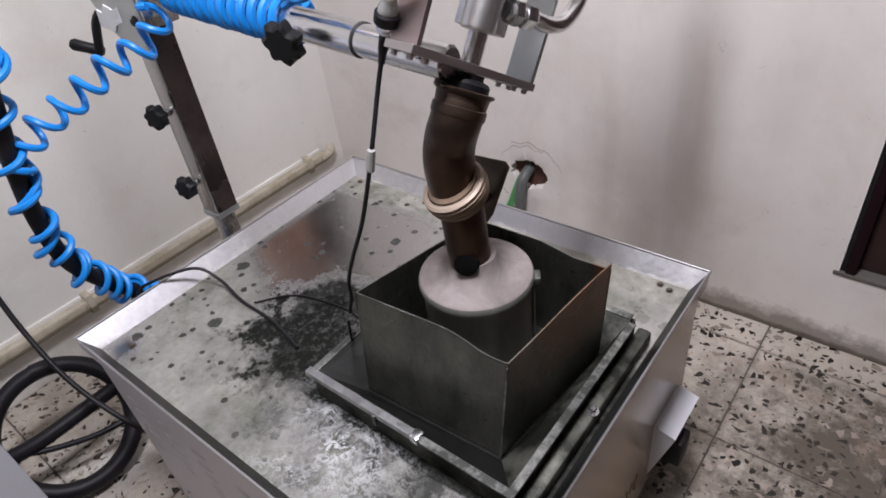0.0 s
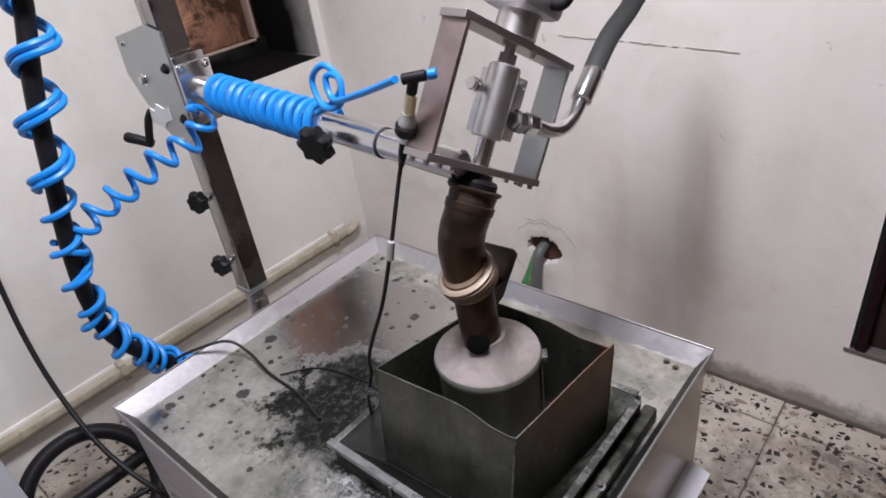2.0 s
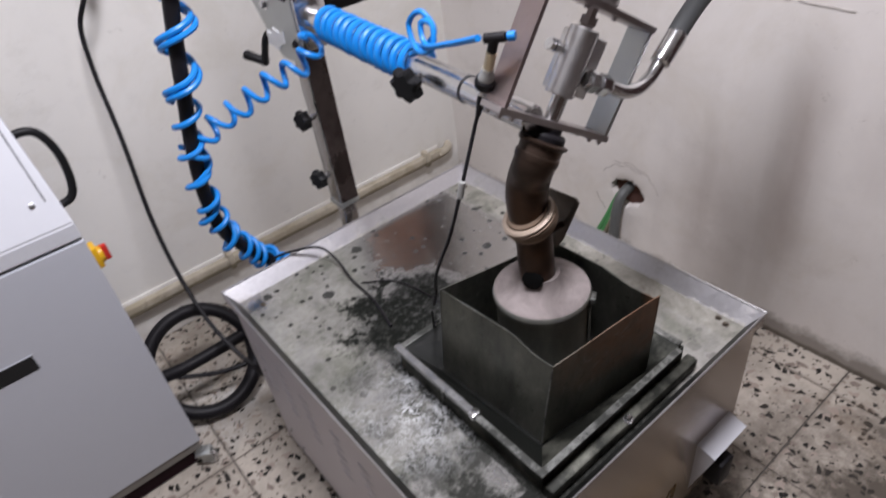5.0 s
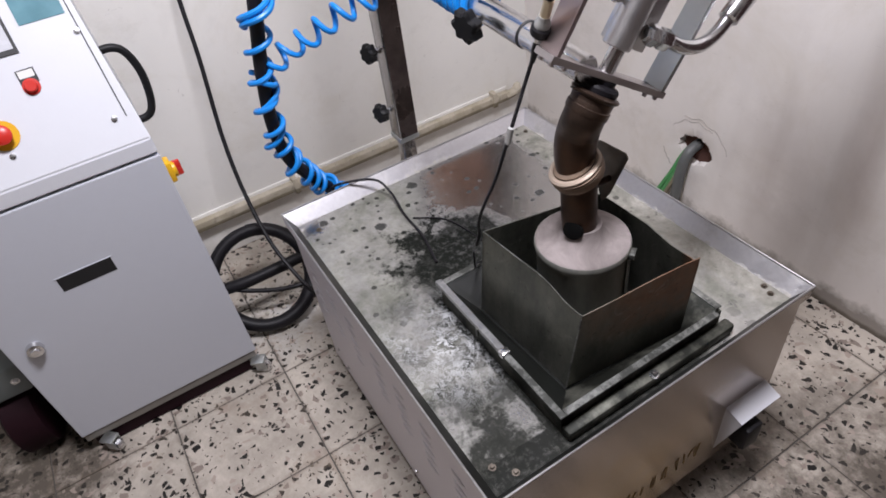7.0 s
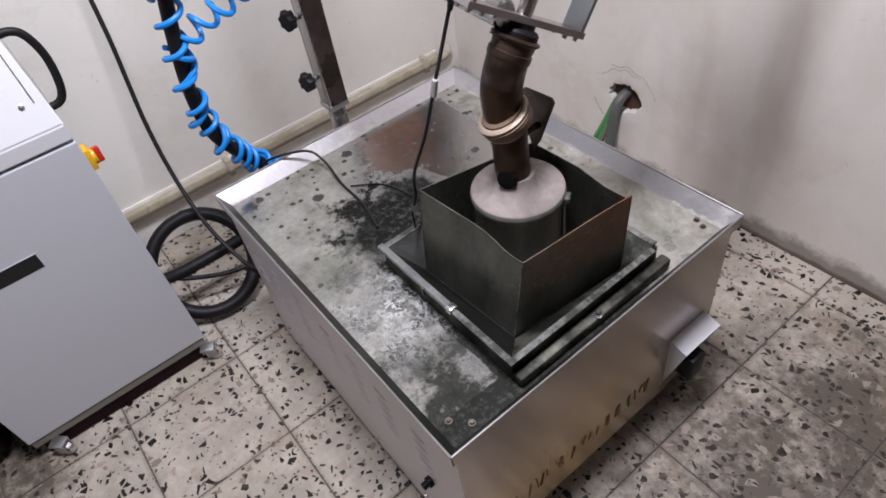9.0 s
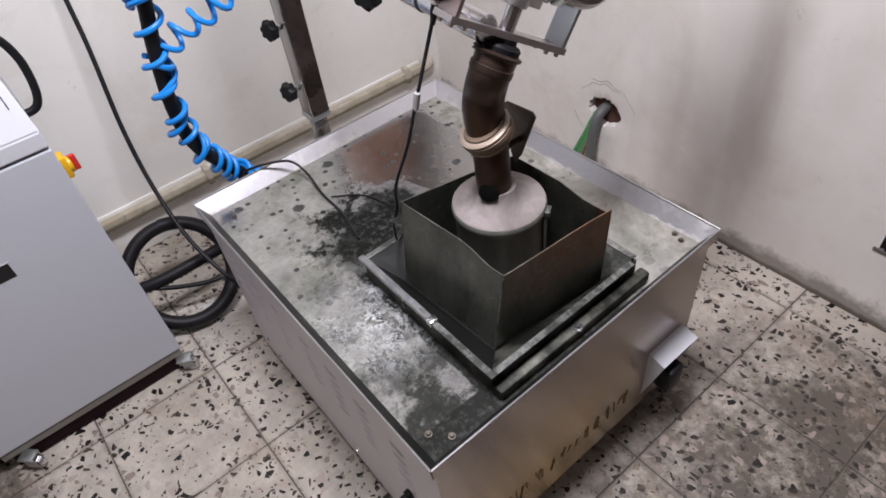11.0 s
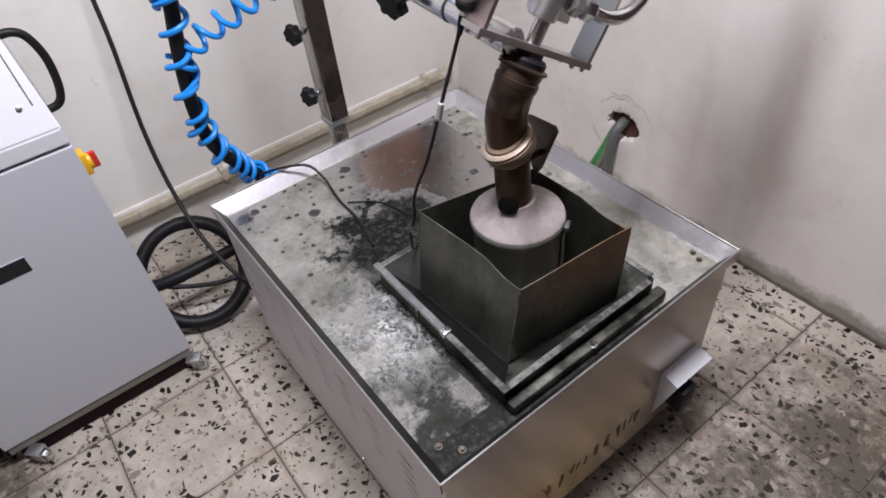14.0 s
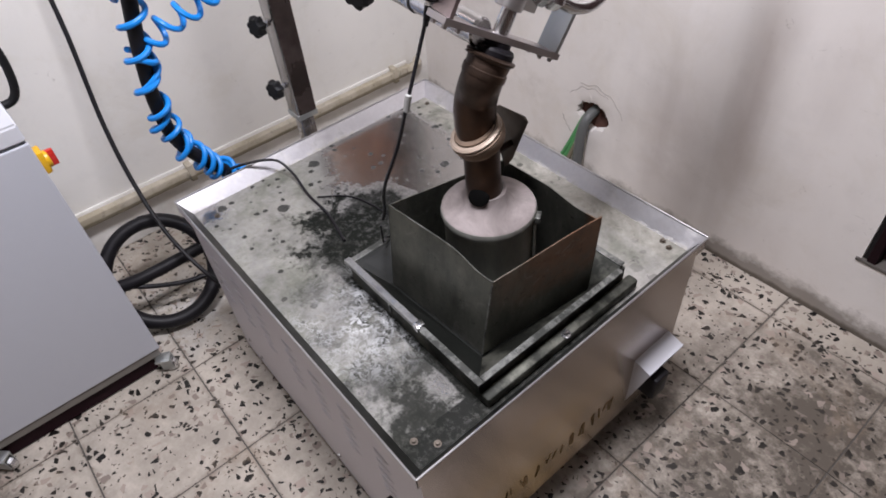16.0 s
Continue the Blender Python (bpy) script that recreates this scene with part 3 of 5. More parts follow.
def part(name, bm, material, parent, label="", smooth=True):
    """One mesh object from a bmesh in world places, under its thing or part."""
    me = bpy.data.meshes.new(name)
    bmesh.ops.recalc_face_normals(bm, faces=bm.faces)
    if parent is not None:
        bm.transform(Matrix.Translation(-ORIGIN[root_of(parent).name]))
    bm.to_mesh(me)
    bm.free()
    me.materials.append(material)
    if smooth:
        for p in me.polygons:
            p.use_smooth = True
        me.set_sharp_from_angle(angle=radians(35))
    ob = new(name, me)
    ob.parent = parent
    if label:
        tagged(ob, label)
    return ob


def whole(name, bm, material, label, category, kind="", group="", smooth=True):
    """A thing of one mesh, with its origin at its base."""
    xs = [v.co for v in bm.verts]
    at = Vector(((min(c.x for c in xs) + max(c.x for c in xs)) / 2, (min(c.y for c in xs) + max(c.y for c in xs)) / 2, min(c.z for c in xs)))
    if kind == "structure":
        at = Vector((0, 0, 0))
    bm.transform(Matrix.Translation(-at))
    ob = part(name, bm, material, None, "", smooth)
    ob.location = at
    ORIGIN[ob.name] = at
    return tagged(ob, label, category, group, kind)


def bevelled(bm, verts, w, seg=2):
    if w > 0:
        edges = {e for v in verts for e in v.link_edges}
        bmesh.ops.bevel(bm, geom=list(edges), offset=w, segments=seg, affect="EDGES", profile=0.5)


def box(x0, x1, y0, y1, z0, z1, bevel=0.0, bm=None, m=None):
    bm = bm or bmesh.new()
    tmp = bmesh.new()
    vs = [tmp.verts.new((x, y, z)) for x in (x0, x1) for y in (y0, y1) for z in (z0, z1)]
    for f in ((0, 1, 3, 2), (4, 6, 7, 5), (0, 4, 5, 1), (2, 3, 7, 6), (0, 2, 6, 4), (1, 5, 7, 3)):
        tmp.faces.new([vs[i] for i in f])
    bevelled(tmp, vs, bevel)
    return merge(bm, tmp, m)


def merge(bm, tmp, m=None):
    if m is not None:
        tmp.transform(m)
    me = bpy.data.meshes.new("tmp")
    tmp.to_mesh(me)
    tmp.free()
    bm.from_mesh(me)
    bpy.data.meshes.remove(me)
    return bm


def prism(poly, axis, a, b, bevel=0.0, bm=None, m=None):
    """A polygon given in two coordinates, drawn out along the third from a to b."""
    bm = bm or bmesh.new()
    tmp = bmesh.new()

    def at(p, c):
        q = list(p)
        q.insert(axis, c)
        return q
    lo = [tmp.verts.new(at(p, a)) for p in poly]
    hi = [tmp.verts.new(at(p, b)) for p in poly]
    n = len(poly)
    tmp.faces.new(lo)
    tmp.faces.new(hi[::-1])
    for i in range(n):
        tmp.faces.new((lo[i], lo[(i + 1) % n], hi[(i + 1) % n], hi[i]))
    bmesh.ops.recalc_face_normals(tmp, faces=tmp.faces)
    bevelled(tmp, lo + hi, bevel)
    return merge(bm, tmp, m)


def sheet(corners, thick, bm=None):
    """A plate over four corners with a thickness along its normal."""
    bm = bm or bmesh.new()
    c = [Vector(p) for p in corners]
    n = (c[1] - c[0]).cross(c[3] - c[0]).normalized() * thick
    lo = [bm.verts.new(p) for p in c]
    hi = [bm.verts.new(p + n) for p in c]
    bm.faces.new(lo)
    bm.faces.new(hi[::-1])
    for i in range(4):
        bm.faces.new((lo[i], lo[(i + 1) % 4], hi[(i + 1) % 4], hi[i]))
    return bm


def lathe(p0, p1, profile, seg=28, bm=None, m=None, cap=True):
    """A body of revolution about p0-p1; profile rows are (metres along, radius)."""
    bm = bm or bmesh.new()
    tmp = bmesh.new()
    p0, p1 = Vector(p0), Vector(p1)
    d = (p1 - p0).normalized()
    a = d.orthogonal().normalized()
    b = d.cross(a)
    rings = []
    for s, r in profile:
        rings.append([tmp.verts.new(p0 + d * s + (a * math.cos(2 * math.pi * i / seg) + b * math.sin(2 * math.pi * i / seg)) * max(r, 1e-5)) for i in range(seg)])
    for u, v in zip(rings, rings[1:]):
        for i in range(seg):
            tmp.faces.new((u[i], u[(i + 1) % seg], v[(i + 1) % seg], v[i]))
    if cap:
        tmp.faces.new(rings[0][::-1])
        tmp.faces.new(rings[-1])
    return merge(bm, tmp, m)


def rod(p0, p1, r, seg=16, bm=None, m=None, edge=0.0):
    length = (Vector(p1) - Vector(p0)).length
    e = edge or min(r * 0.15, length * 0.2)
    return lathe(p0, p1, [(0, r - e), (e, r), (length - e, r), (length, r - e)], seg, bm, m)


def spline(points, step=0.01):
    """A smooth path through the points, in even short steps."""
    p = [Vector(q) for q in points]
    p = [p[0] * 2 - p[1], *p, p[-1] * 2 - p[-2]]
    out = []
    for a, b, c, d in zip(p, p[1:], p[2:], p[3:]):
        n = max(2, int((c - b).length / step))
        for i in range(n):
            t = i / n
            out.append(0.5 * (2 * b + (c - a) * t + (2 * a - 5 * b + 4 * c - d) * t * t + (3 * b - a - 3 * c + d) * t ** 3))
    out.append(p[-2])
    return out


def frames_along(path):
    """For each point of a path: the point and two directions across it, without twist."""
    t = [(path[min(i + 1, len(path) - 1)] - path[max(i - 1, 0)]).normalized() for i in range(len(path))]
    a = t[0].orthogonal().normalized()
    rows = []
    for p, d in zip(path, t):
        a = (a - d * a.dot(d)).normalized()
        rows.append((p, a.copy(), d.cross(a)))
    return rows


def tube(points, r, seg=10, step=0.01, bm=None, smooth_path=True, radii=None, m=None):
    bm = bm or bmesh.new()
    tmp = bmesh.new()
    path = spline(points, step) if smooth_path else [Vector(p) for p in points]
    rows = frames_along(path)
    rings = []
    for k, (p, a, b) in enumerate(rows):
        rr = r
        if radii:
            f = k / (len(rows) - 1) * (len(radii) - 1)
            i = min(int(f), len(radii) - 2)
            rr = radii[i] + (radii[i + 1] - radii[i]) * (f - i)
        rings.append([tmp.verts.new(p + (a * math.cos(2 * math.pi * i / seg) + b * math.sin(2 * math.pi * i / seg)) * rr) for i in range(seg)])
    for u, v in zip(rings, rings[1:]):
        for i in range(seg):
            tmp.faces.new((u[i], u[(i + 1) % seg], v[(i + 1) % seg], v[i]))
    tmp.faces.new(rings[0][::-1])
    tmp.faces.new(rings[-1])
    return merge(bm, tmp, m)


def coil(points, radius, turns, per_turn=16, bulge=None, wobble=0.12):
    """Points of a helix wound about a path. bulge: the helix's radius from start to end, and its share of the turns."""
    path = spline(points, 0.004)
    rows = frames_along(path)
    n = turns * per_turn
    out = []
    for k in range(n + 1):
        f = k / n
        g = f if bulge is None else bulge(f)
        x = g * (len(rows) - 1)
        i = min(int(x), len(rows) - 2)
        u = x - i
        p = rows[i][0].lerp(rows[i + 1][0], u)
        a, b = rows[i][1], rows[i][2]
        w = 2 * math.pi * k / per_turn
        rr = radius * (1 + wobble * math.sin(k * 0.37))
        out.append(p + (a * math.cos(w) + b * math.sin(w)) * rr)
    return out


def bolt_head(p, d, r=0.006, h=0.004, bm=None, m=None):
    p, d = Vector(p), Vector(d).normalized()
    bm = lathe(p, p + d, [(0, r * 1.5), (0.001, r * 1.5)], 16, bm, m)
    return lathe(p + d * 0.001, p + d, [(0, r), (h * 0.8, r), (h, r * 0.8)], 6, bm, m)


def star_knob(name, at, d, parent, r=0.022, depth=0.022):
    """A black lobed clamping knob on a threaded stud; at is where the stud leaves the tube."""
    at, d = Vector(at), Vector(d).normalized()
    a = d.orthogonal().normalized()
    b = d.cross(a)
    bm = bmesh.new()
    hub = at + d * 0.022
    n = 42
    rows = []
    for s, k in ((0, 0.82), (0.004, 1.0), (depth - 0.005, 1.0), (depth, 0.8)):
        ring = []
        for i in range(n):
            w = 2 * math.pi * i / n
            rr = r * k * (1 + 0.13 * math.cos(7 * w))
            ring.append(bm.verts.new(hub + d * s + (a * math.cos(w) + b * math.sin(w)) * rr))
        rows.append(ring)
    for u, v in zip(rows, rows[1:]):
        for i in range(n):
            bm.faces.new((u[i], u[(i + 1) % n], v[(i + 1) % n], v[i]))
    bm.faces.new(rows[0][::-1])
    bm.faces.new(rows[-1])
    knob = part(name, bm, MAT_KNOB, parent, "black lobed plastic clamping knob")
    stud = rod(at - d * 0.004, hub + d * 0.002, 0.0042, 12)
    lathe(at, at + d, [(0, 0.008), (0.006, 0.008)], 6, stud)
    part("stud", stud, MAT_CHROME, knob)
    return knob


# ---------------------------------------------------------------- walls, floor and ceiling
XW, YB, H = -0.66, 1.42, 2.7
XE, YS = 2.9, -2.9
TILE = 0.33

whole("floor", box(XW - 0.2, XE + 0.2, YS - 0.2, YB + 0.2, -0.12, -0.003), MAT_GROUT, "dark dirty grout bed of the tiled floor", "floor", "structure")
FLOOR = bpy.data.objects["floor"]

# left wall with the flue opening
OY0, OY1, OZ0, OZ1 = 0.86, 1.385, 0.85, 1.95
bm = bmesh.new()
box(XW - 0.34, XW, YS - 0.1, OY0, -0.1, H, 0, bm)
box(XW - 0.34, XW, OY1, YB + 0.3, -0.1, H, 0, bm)
box(XW - 0.34, XW, OY0, OY1, -0.1, OZ0, 0, bm)
box(XW - 0.34, XW, OY0, OY1, OZ1, H, 0, bm)
whole("wall_west", bm, MAT_WALL_L, "off-white plastered wall with scuffs and a flue opening", "wall", "structure", smooth=False)
bm = bmesh.new()
for y0, y1, z0, z1 in ((OY0, OY0 + 0.004, OZ0, OZ1), (OY1 - 0.004, OY1, OZ0, OZ1), (OY0, OY1, OZ0, OZ0 + 0.004), (OY0, OY1, OZ1 - 0.004, OZ1)):
    box(XW - 0.34, XW - 0.002, y0, y1, z0, z1, 0, bm)
whole("flue_opening", bm, MAT_REVEAL, "sooty, shade-darkened lining of a square wall opening", "opening", "structure", smooth=False)
flue = thing("flue_plate", (-1.0, 1.12, 0.9), "burnt copper-brown sheet closing the flue opening", "plate")
part("panel", box(-1.02, -1.0, OY0 - 0.02, OY1 + 0.02, OZ0, OZ1 + 0.05), MAT_COPPER, flue, "burnt copper-coloured sheet", False)
part("lower_flange", box(-1.0, -0.965, OY0 + 0.004, OY1 - 0.004, OZ0 + 0.004, OZ0 + 0.055, 0.003), MAT_SOOTY, flue)
# both upper edges carry their highlight as pale colour
part("bright_edge", box(-0.966, -0.958, OY0 + 0.006, OY1 - 0.05, OZ0 + 0.050, OZ0 + 0.060, 0.002), MAT_PALE_EDGE, flue, "bent metal edge, its highlight painted pale")
part("side_flange", box(-1.0, -0.955, OY1 - 0.05, OY1 - 0.040, OZ0 + 0.06, OZ1 - 0.01, 0.002), MAT_PALE_EDGE, flue, "bent metal edge, its highlight painted pale")

# back wall with the broken hole and the shuttered opening
# WX1 lies far out of view; the added width darkens the pole's reflection
WX0, WX1, WZ0, WZ1 = 1.10, 2.70, 0.245, 2.0
bm = bmesh.new()
HX0, HX1, HZ0, HZ1 = 0.152, 0.292, 0.206, 0.330
box(XW - 0.3, HX0, YB, YB + 0.25, -0.1, H, 0, bm)
box(HX0, HX1, YB, YB + 0.25, -0.1, HZ0, 0, bm)
box(HX0, HX1, YB, YB + 0.25, HZ1, H, 0, bm)
box(HX1, WX0, YB, YB + 0.25, -0.1, H, 0, bm)
box(WX0, WX1, YB, YB + 0.25, -0.1, WZ0, 0, bm)
box(WX0, WX1, YB, YB + 0.25, WZ1, H, 0, bm)
box(WX1, XE + 0.3, YB, YB + 0.25, -0.1, H, 0, bm)
whole("wall_north", bm, MAT_WALL_B, "grey-beige plastered wall with dark streaks and scrapes", "wall", "structure", smooth=False)
# east wall is unseen; its dark brown is chosen for the metal's reflections
whole("wall_east", box(XE, XE + 0.2, YS - 0.1, YB + 0.3, -0.1, H), MAT_EAST, "unseen dark brown wall, coloured for darker reflections", "wall", "structure", smooth=False)
# unseen wall and ceiling, added to close the room and bounce light
whole("wall_south", box(XW - 0.2, XE + 0.2, YS - 0.2, YS, -0.1, H), MAT_WALL_L, "unseen plain plastered wall closing the room", "wall", "structure", smooth=False)
whole("ceiling", box(XW - 0.4, XE + 0.3, YS - 0.2, YB + 0.3, H, H + 0.15), MAT_CEIL, "unseen plain white ceiling closing the room", "ceiling", "structure", smooth=False)

# dark wooden shutter in the opening of the back wall
win = thing("window_1", (1.5, YB + 0.1, WZ0), "dark varnished wooden shutter in a chipped wall opening", "window", kind="structure")
part("backing", box(WX0 + 0.001, WX1 - 0.001, YB + 0.11, YB + 0.13, WZ0, WZ1), MAT_WOOD, win, "dark brown wooden board")
part("window_frame", box(WX0 + 0.002, WX0 + 0.012, YB + 0.004, YB + 0.11, WZ0 + 0.002, WZ1, 0.002), MAT_DARK, win, "black frame edge")
part("frame_strip", box(WX0 + 0.012, WX0 + 0.034, YB - 0.004, YB + 0.10, WZ0 + 0.002, WZ1, 0.003), MAT_MAROON, win, "dark worn strip")
part("frame_post", box(WX0 + 0.034, WX0 + 0.12, YB + 0.03, YB + 0.11, WZ0 + 0.002, WZ1, 0.004), MAT_WOOD, win, "dark brown wooden post")
part("window_sill", box(WX0 - 0.012, WX1, YB - 0.004, YB + 0.11, WZ0 - 0.010, WZ0 + 0.001, 0.003), MAT_GROUT, win, "rough mortar sill")


# broken plaster round the hole and the wires in it
def torn_ring(cx, cz, r0, r1, y, seed, seg=40):
    rnd = random.Random(seed)
    bm = bmesh.new()
    rows = []
    ph = [rnd.uniform(0, 6.3) for _ in range(5)]
    k = [1 + sum(0.16 / (n + 1) * math.sin((n + 2) * 2 * math.pi * i / seg + ph[n]) for n in range(5)) + 0.03 * rnd.uniform(-1, 1) for i in range(seg)]
    jag = [0.60 + 0.36 * k[i] + 0.07 * rnd.uniform(-1, 1) for i in range(seg)]
    for f, lift in ((r0 * 0.97, 0.05), (r0, 0.001), ((r0 * 0.8 + r1 * 0.2), -0.0015), (r1, -0.0004)):
        rows.append([bm.verts.new((cx + f * (k[i] if f > r0 * 1.1 else jag[i]) * 1.15 * math.cos(2 * math.pi * i / seg), y + lift + 0.0004 * rnd.uniform(-1, 1),
                                   cz + f * (k[i] if f > r0 * 1.1 else jag[i]) * math.sin(2 * math.pi * i / seg))) for i in range(seg)])
    for u, v in zip(rows, rows[1:]):
        for i in range(seg):
            bm.faces.new((u[i], u[(i + 1) % seg], v[(i + 1) % seg], v[i]))
    return bm


whole("hole_patch", torn_ring(0.222, 0.268, 0.056, 0.112, YB, 4, 64), MAT_WALL_B, "broken and roughly patched plaster round a cable hole", "plaster patch", "structure")
whole("hole_lining", box(0.12, 0.325, YB + 0.028, YB + 0.06, 0.18, 0.36), MAT_BRICK, "crumbling dark brick inside the hole", "plaster patch", "structure")
for k, (r, a0, a1) in enumerate(((0.112, 20, 118), (0.100, 60, 150), (0.118, 200, 232))):
    pts = [(0.222 + 1.12 * r * math.cos(radians(a0 + (a1 - a0) * f / 12)), YB - 0.0005, 0.268 + r * (1 + 0.05 * math.sin(f * 1.7 + k)) * math.sin(radians(a0 + (a1 - a0) * f / 12))) for f in range(13)]
    whole("plaster_crack", tube(pts, 0.0012, 6, 0.01), MAT_SCRAPE, "thin curved crack in the plaster by the cable hole", "crack", "structure")
bundle = thing("wall_cables", (0.2, YB, 0.0), "green wire and black cable hanging out of the wall hole", "cable")
part("black_cable", tube([(0.215, YB + 0.05, 0.285), (0.212, YB - 0.012, 0.262), (0.21, YB - 0.035, 0.20), (0.212, YB - 0.045, 0.10), (0.205, YB - 0.05, 0.012)], 0.0175, 14), MAT_CABLE, bundle)
for k, dx in enumerate((0.0, 0.012, 0.02)):
    part("wire", tube([(0.205 + dx * 0.4, YB + 0.05, 0.285), (0.20 + dx * 0.4, YB - 0.012, 0.262), (0.17 + dx, YB - 0.03, 0.17), (0.135 + dx * 1.4, YB - 0.04, 0.08), (0.12 + dx, YB - 0.05, 0.008)], 0.0085, 8), MAT_GREEN if k < 2 else MAT_PIPE, bundle)

# long crack in the back wall: a scraped groove line
bm = bmesh.new()
rnd = random.Random(8)
xs = [0.30 + 0.46 * i / 30 for i in range(31)]
for a, b in zip(xs, xs[1:]):
    if rnd.random() < 0.85:
        z = 0.963 - 0.013 * (a - 0.3) / 0.46 + rnd.uniform(-0.0015, 0.0015)
        box(a, b, YB - 0.0022, YB + 0.001, z - rnd.uniform(0.0005, 0.0020), z + rnd.uniform(0.0003, 0.0010), 0, bm)
whole("wall_crack", bm, MAT_SCRAPE, "long horizontal scrape in the plaster", "crack", "structure", smooth=False)

# conduit along the left wall
con = thing("wall_conduit", (XW, 0.3, 0.12), "cream painted conduit on brackets low on the wall", "conduit")
part("pipe", box(XW + 0.006, XW + 0.036, -1.6, 1.31, 0.148, 0.186, 0.006), MAT_PIPE, con)
part("plaster_fillet", box(XW - 0.002, XW + 0.008, -1.6, 1.31, 0.170, 0.196, 0.003), MAT_WALL_L, con)
for y in (-0.55, 0.33, 1.22):
    part("clamp", box(XW, XW + 0.040, y, y + 0.022, 0.140, 0.204, 0.004), MAT_PIPE, con)
part("elbow", tube([(XW + 0.024, 1.29, 0.165), (XW + 0.022, 1.335, 0.168), (XW + 0.012, 1.36, 0.175), (XW - 0.02, 1.366, 0.178)], 0.018, 14), MAT_PIPE, con)
whole("conduit_patch", merge(bmesh.new(), torn_ring(0, 0, 0.02, 0.055, 0, 9), Matrix.Translation((XW, 1.362, 0.175)) @ Matrix.Rotation(radians(90), 4, "Z")), MAT_WALL_L, "crumbled mortar where the conduit enters the wall", "plaster patch", "structure")

# socket with plug high on the left wall
sock = thing("wall_socket", (XW, 0.30, 1.13), "cream surface-mounted wall socket with a black plug", "socket")
part("housing", box(XW - 0.001, XW + 0.045, 0.195, 0.305, 1.150, 1.250, 0.008), MAT_WHITE_PL, sock)
part("cover", box(XW + 0.045, XW + 0.051, 0.202, 0.298, 1.157, 1.243, 0.003), MAT_WHITE_PL, sock)
part("plug", lathe((XW + 0.051, 0.275, 1.170), (XW + 0.095, 0.258, 1.137), [(0, 0.02), (0.02, 0.021), (0.04, 0.016), (0.056, 0.009)], 18), MAT_BLACK, sock, "black rubber plug")
whole("mains_cable", tube([(XW + 0.095, 0.258, 1.137), (XW + 0.098, 0.236, 1.105), (-0.575, 0.203, 1.04), (-0.555, 0.184, 0.925), (-0.50, 0.168, 0.77), (-0.42, 0.137, 0.56), (-0.33, 0.126, 0.405), (-0.2, 0.132, 0.285), (-0.05, 0.169, 0.199), (0.03, 0.21, 0.17)], 0.0062, 10), MAT_BLACK, "thin black mains cable sagging from the wall socket", "cable")

# ---------------------------------------------------------------- tank machine
TX0, TX1, TY0, TY1, TZ = 0.045, 0.935, 0.145, 0.885, 0.565
BX0, BX1, BY0, BY1 = 0.055, 0.924, 0.158, 0.872
tank = thing("cleaning_tank", (0.49, 0.515, 0.0), "low stainless steel cleaning machine with a stained tray top", "machine")
for name, bmx, lab in (
        ("front_panel", box(BX0, BX1, BY0 - 0.002, BY0, 0.030, TZ - 0.02), "brushed stainless side panel with louvres"),
        ("back_panel", box(BX0, BX1, BY1, BY1 + 0.002, 0.012, TZ - 0.02), ""),
        ("end_panel", box(BX1, BX1 + 0.002, BY0 - 0.002, BY1 + 0.002, 0.090, TZ - 0.02), "brushed stainless end panel with rusty lettering"),
        ("end_panel", box(BX0 - 0.002, BX0, BY0 - 0.002, BY1 + 0.002, 0.012, TZ - 0.02), ""),
        ("bottom", box(BX0, BX1, BY0, BY1, 0.092, 0.096), "")):
    part(name, bmx, MAT_END if "lettering" in lab else MAT_FRONT if "louvres" in lab else MAT_STAINLESS, tank, lab, False)
for x in (0.12, 0.85):
    for y in (0.22, 0.81):
        part("foot", rod((x, y, 0.0), (x, y, 0.093), 0.022, 18), MAT_BLACK, tank)
# sloping rim, four mitred strips
SLOPE, DZ = 0.029, 0.533
o = [(TX0, TY0), (TX1, TY0), (TX1, TY1), (TX0, TY1)]
NEAR = 0.022
i_ = [(TX0 + SLOPE, TY0 + NEAR), (TX1 - NEAR, TY0 + NEAR), (TX1 - NEAR, TY1 - SLOPE), (TX0 + SLOPE, TY1 - SLOPE)]
for k in range(4):
    a, b = k, (k + 1) % 4
    bm = sheet([(*o[a], TZ), (*o[b], TZ), (*i_[b], DZ), (*i_[a], DZ)], -0.0015)
    fold = sheet([(o[a][0], o[a][1], TZ - 0.001), (o[b][0], o[b][1], TZ - 0.001), (o[b][0], o[b][1], TZ - 0.03), (o[a][0], o[a][1], TZ - 0.03)], 0.0015)
    part("rim_fold", fold, (MAT_FRONT, MAT_END, MAT_STAINLESS, MAT_STAINLESS)[k], tank, "", False)
    part("rim", bm, MAT_RIM if k > 1 else MAT_RIM_NEAR, tank, "bright folded stainless rim" if k > 1 else "near folded stainless rim, dark with oil and painted reflection", False)
for k in range(4):
    a, b = k, (k + 1) % 4
    part("rim_edge", rod((*o[a], TZ), (*o[b], TZ), 0.0022, 8), MAT_EDGE, tank, "thin bright folded edge", False)
# deck
e = 0.002
part("deck", box(TX0 + SLOPE - e, TX1 - NEAR + e, TY0 + NEAR - e, TY1 - SLOPE + e, DZ - 0.003, DZ), MAT_DECK, tank, "dusty oil-stained stainless tray floor", False)
for x, y in ((0.868, 0.190), (0.897, 0.216), (0.864, 0.845), (0.884, 0.838), (0.12, 0.205), (0.105, 0.84)):
    part("screw", bolt_head((x, y, DZ), (0, 0, 1), 0.0045, 0.004), MAT_SHIELD, tank)
part("bolt", bolt_head((0.9005, 0.511, DZ + 0.0235), (0, 0, 1), 0.0062, 0.008), MAT_CHROME, tank)
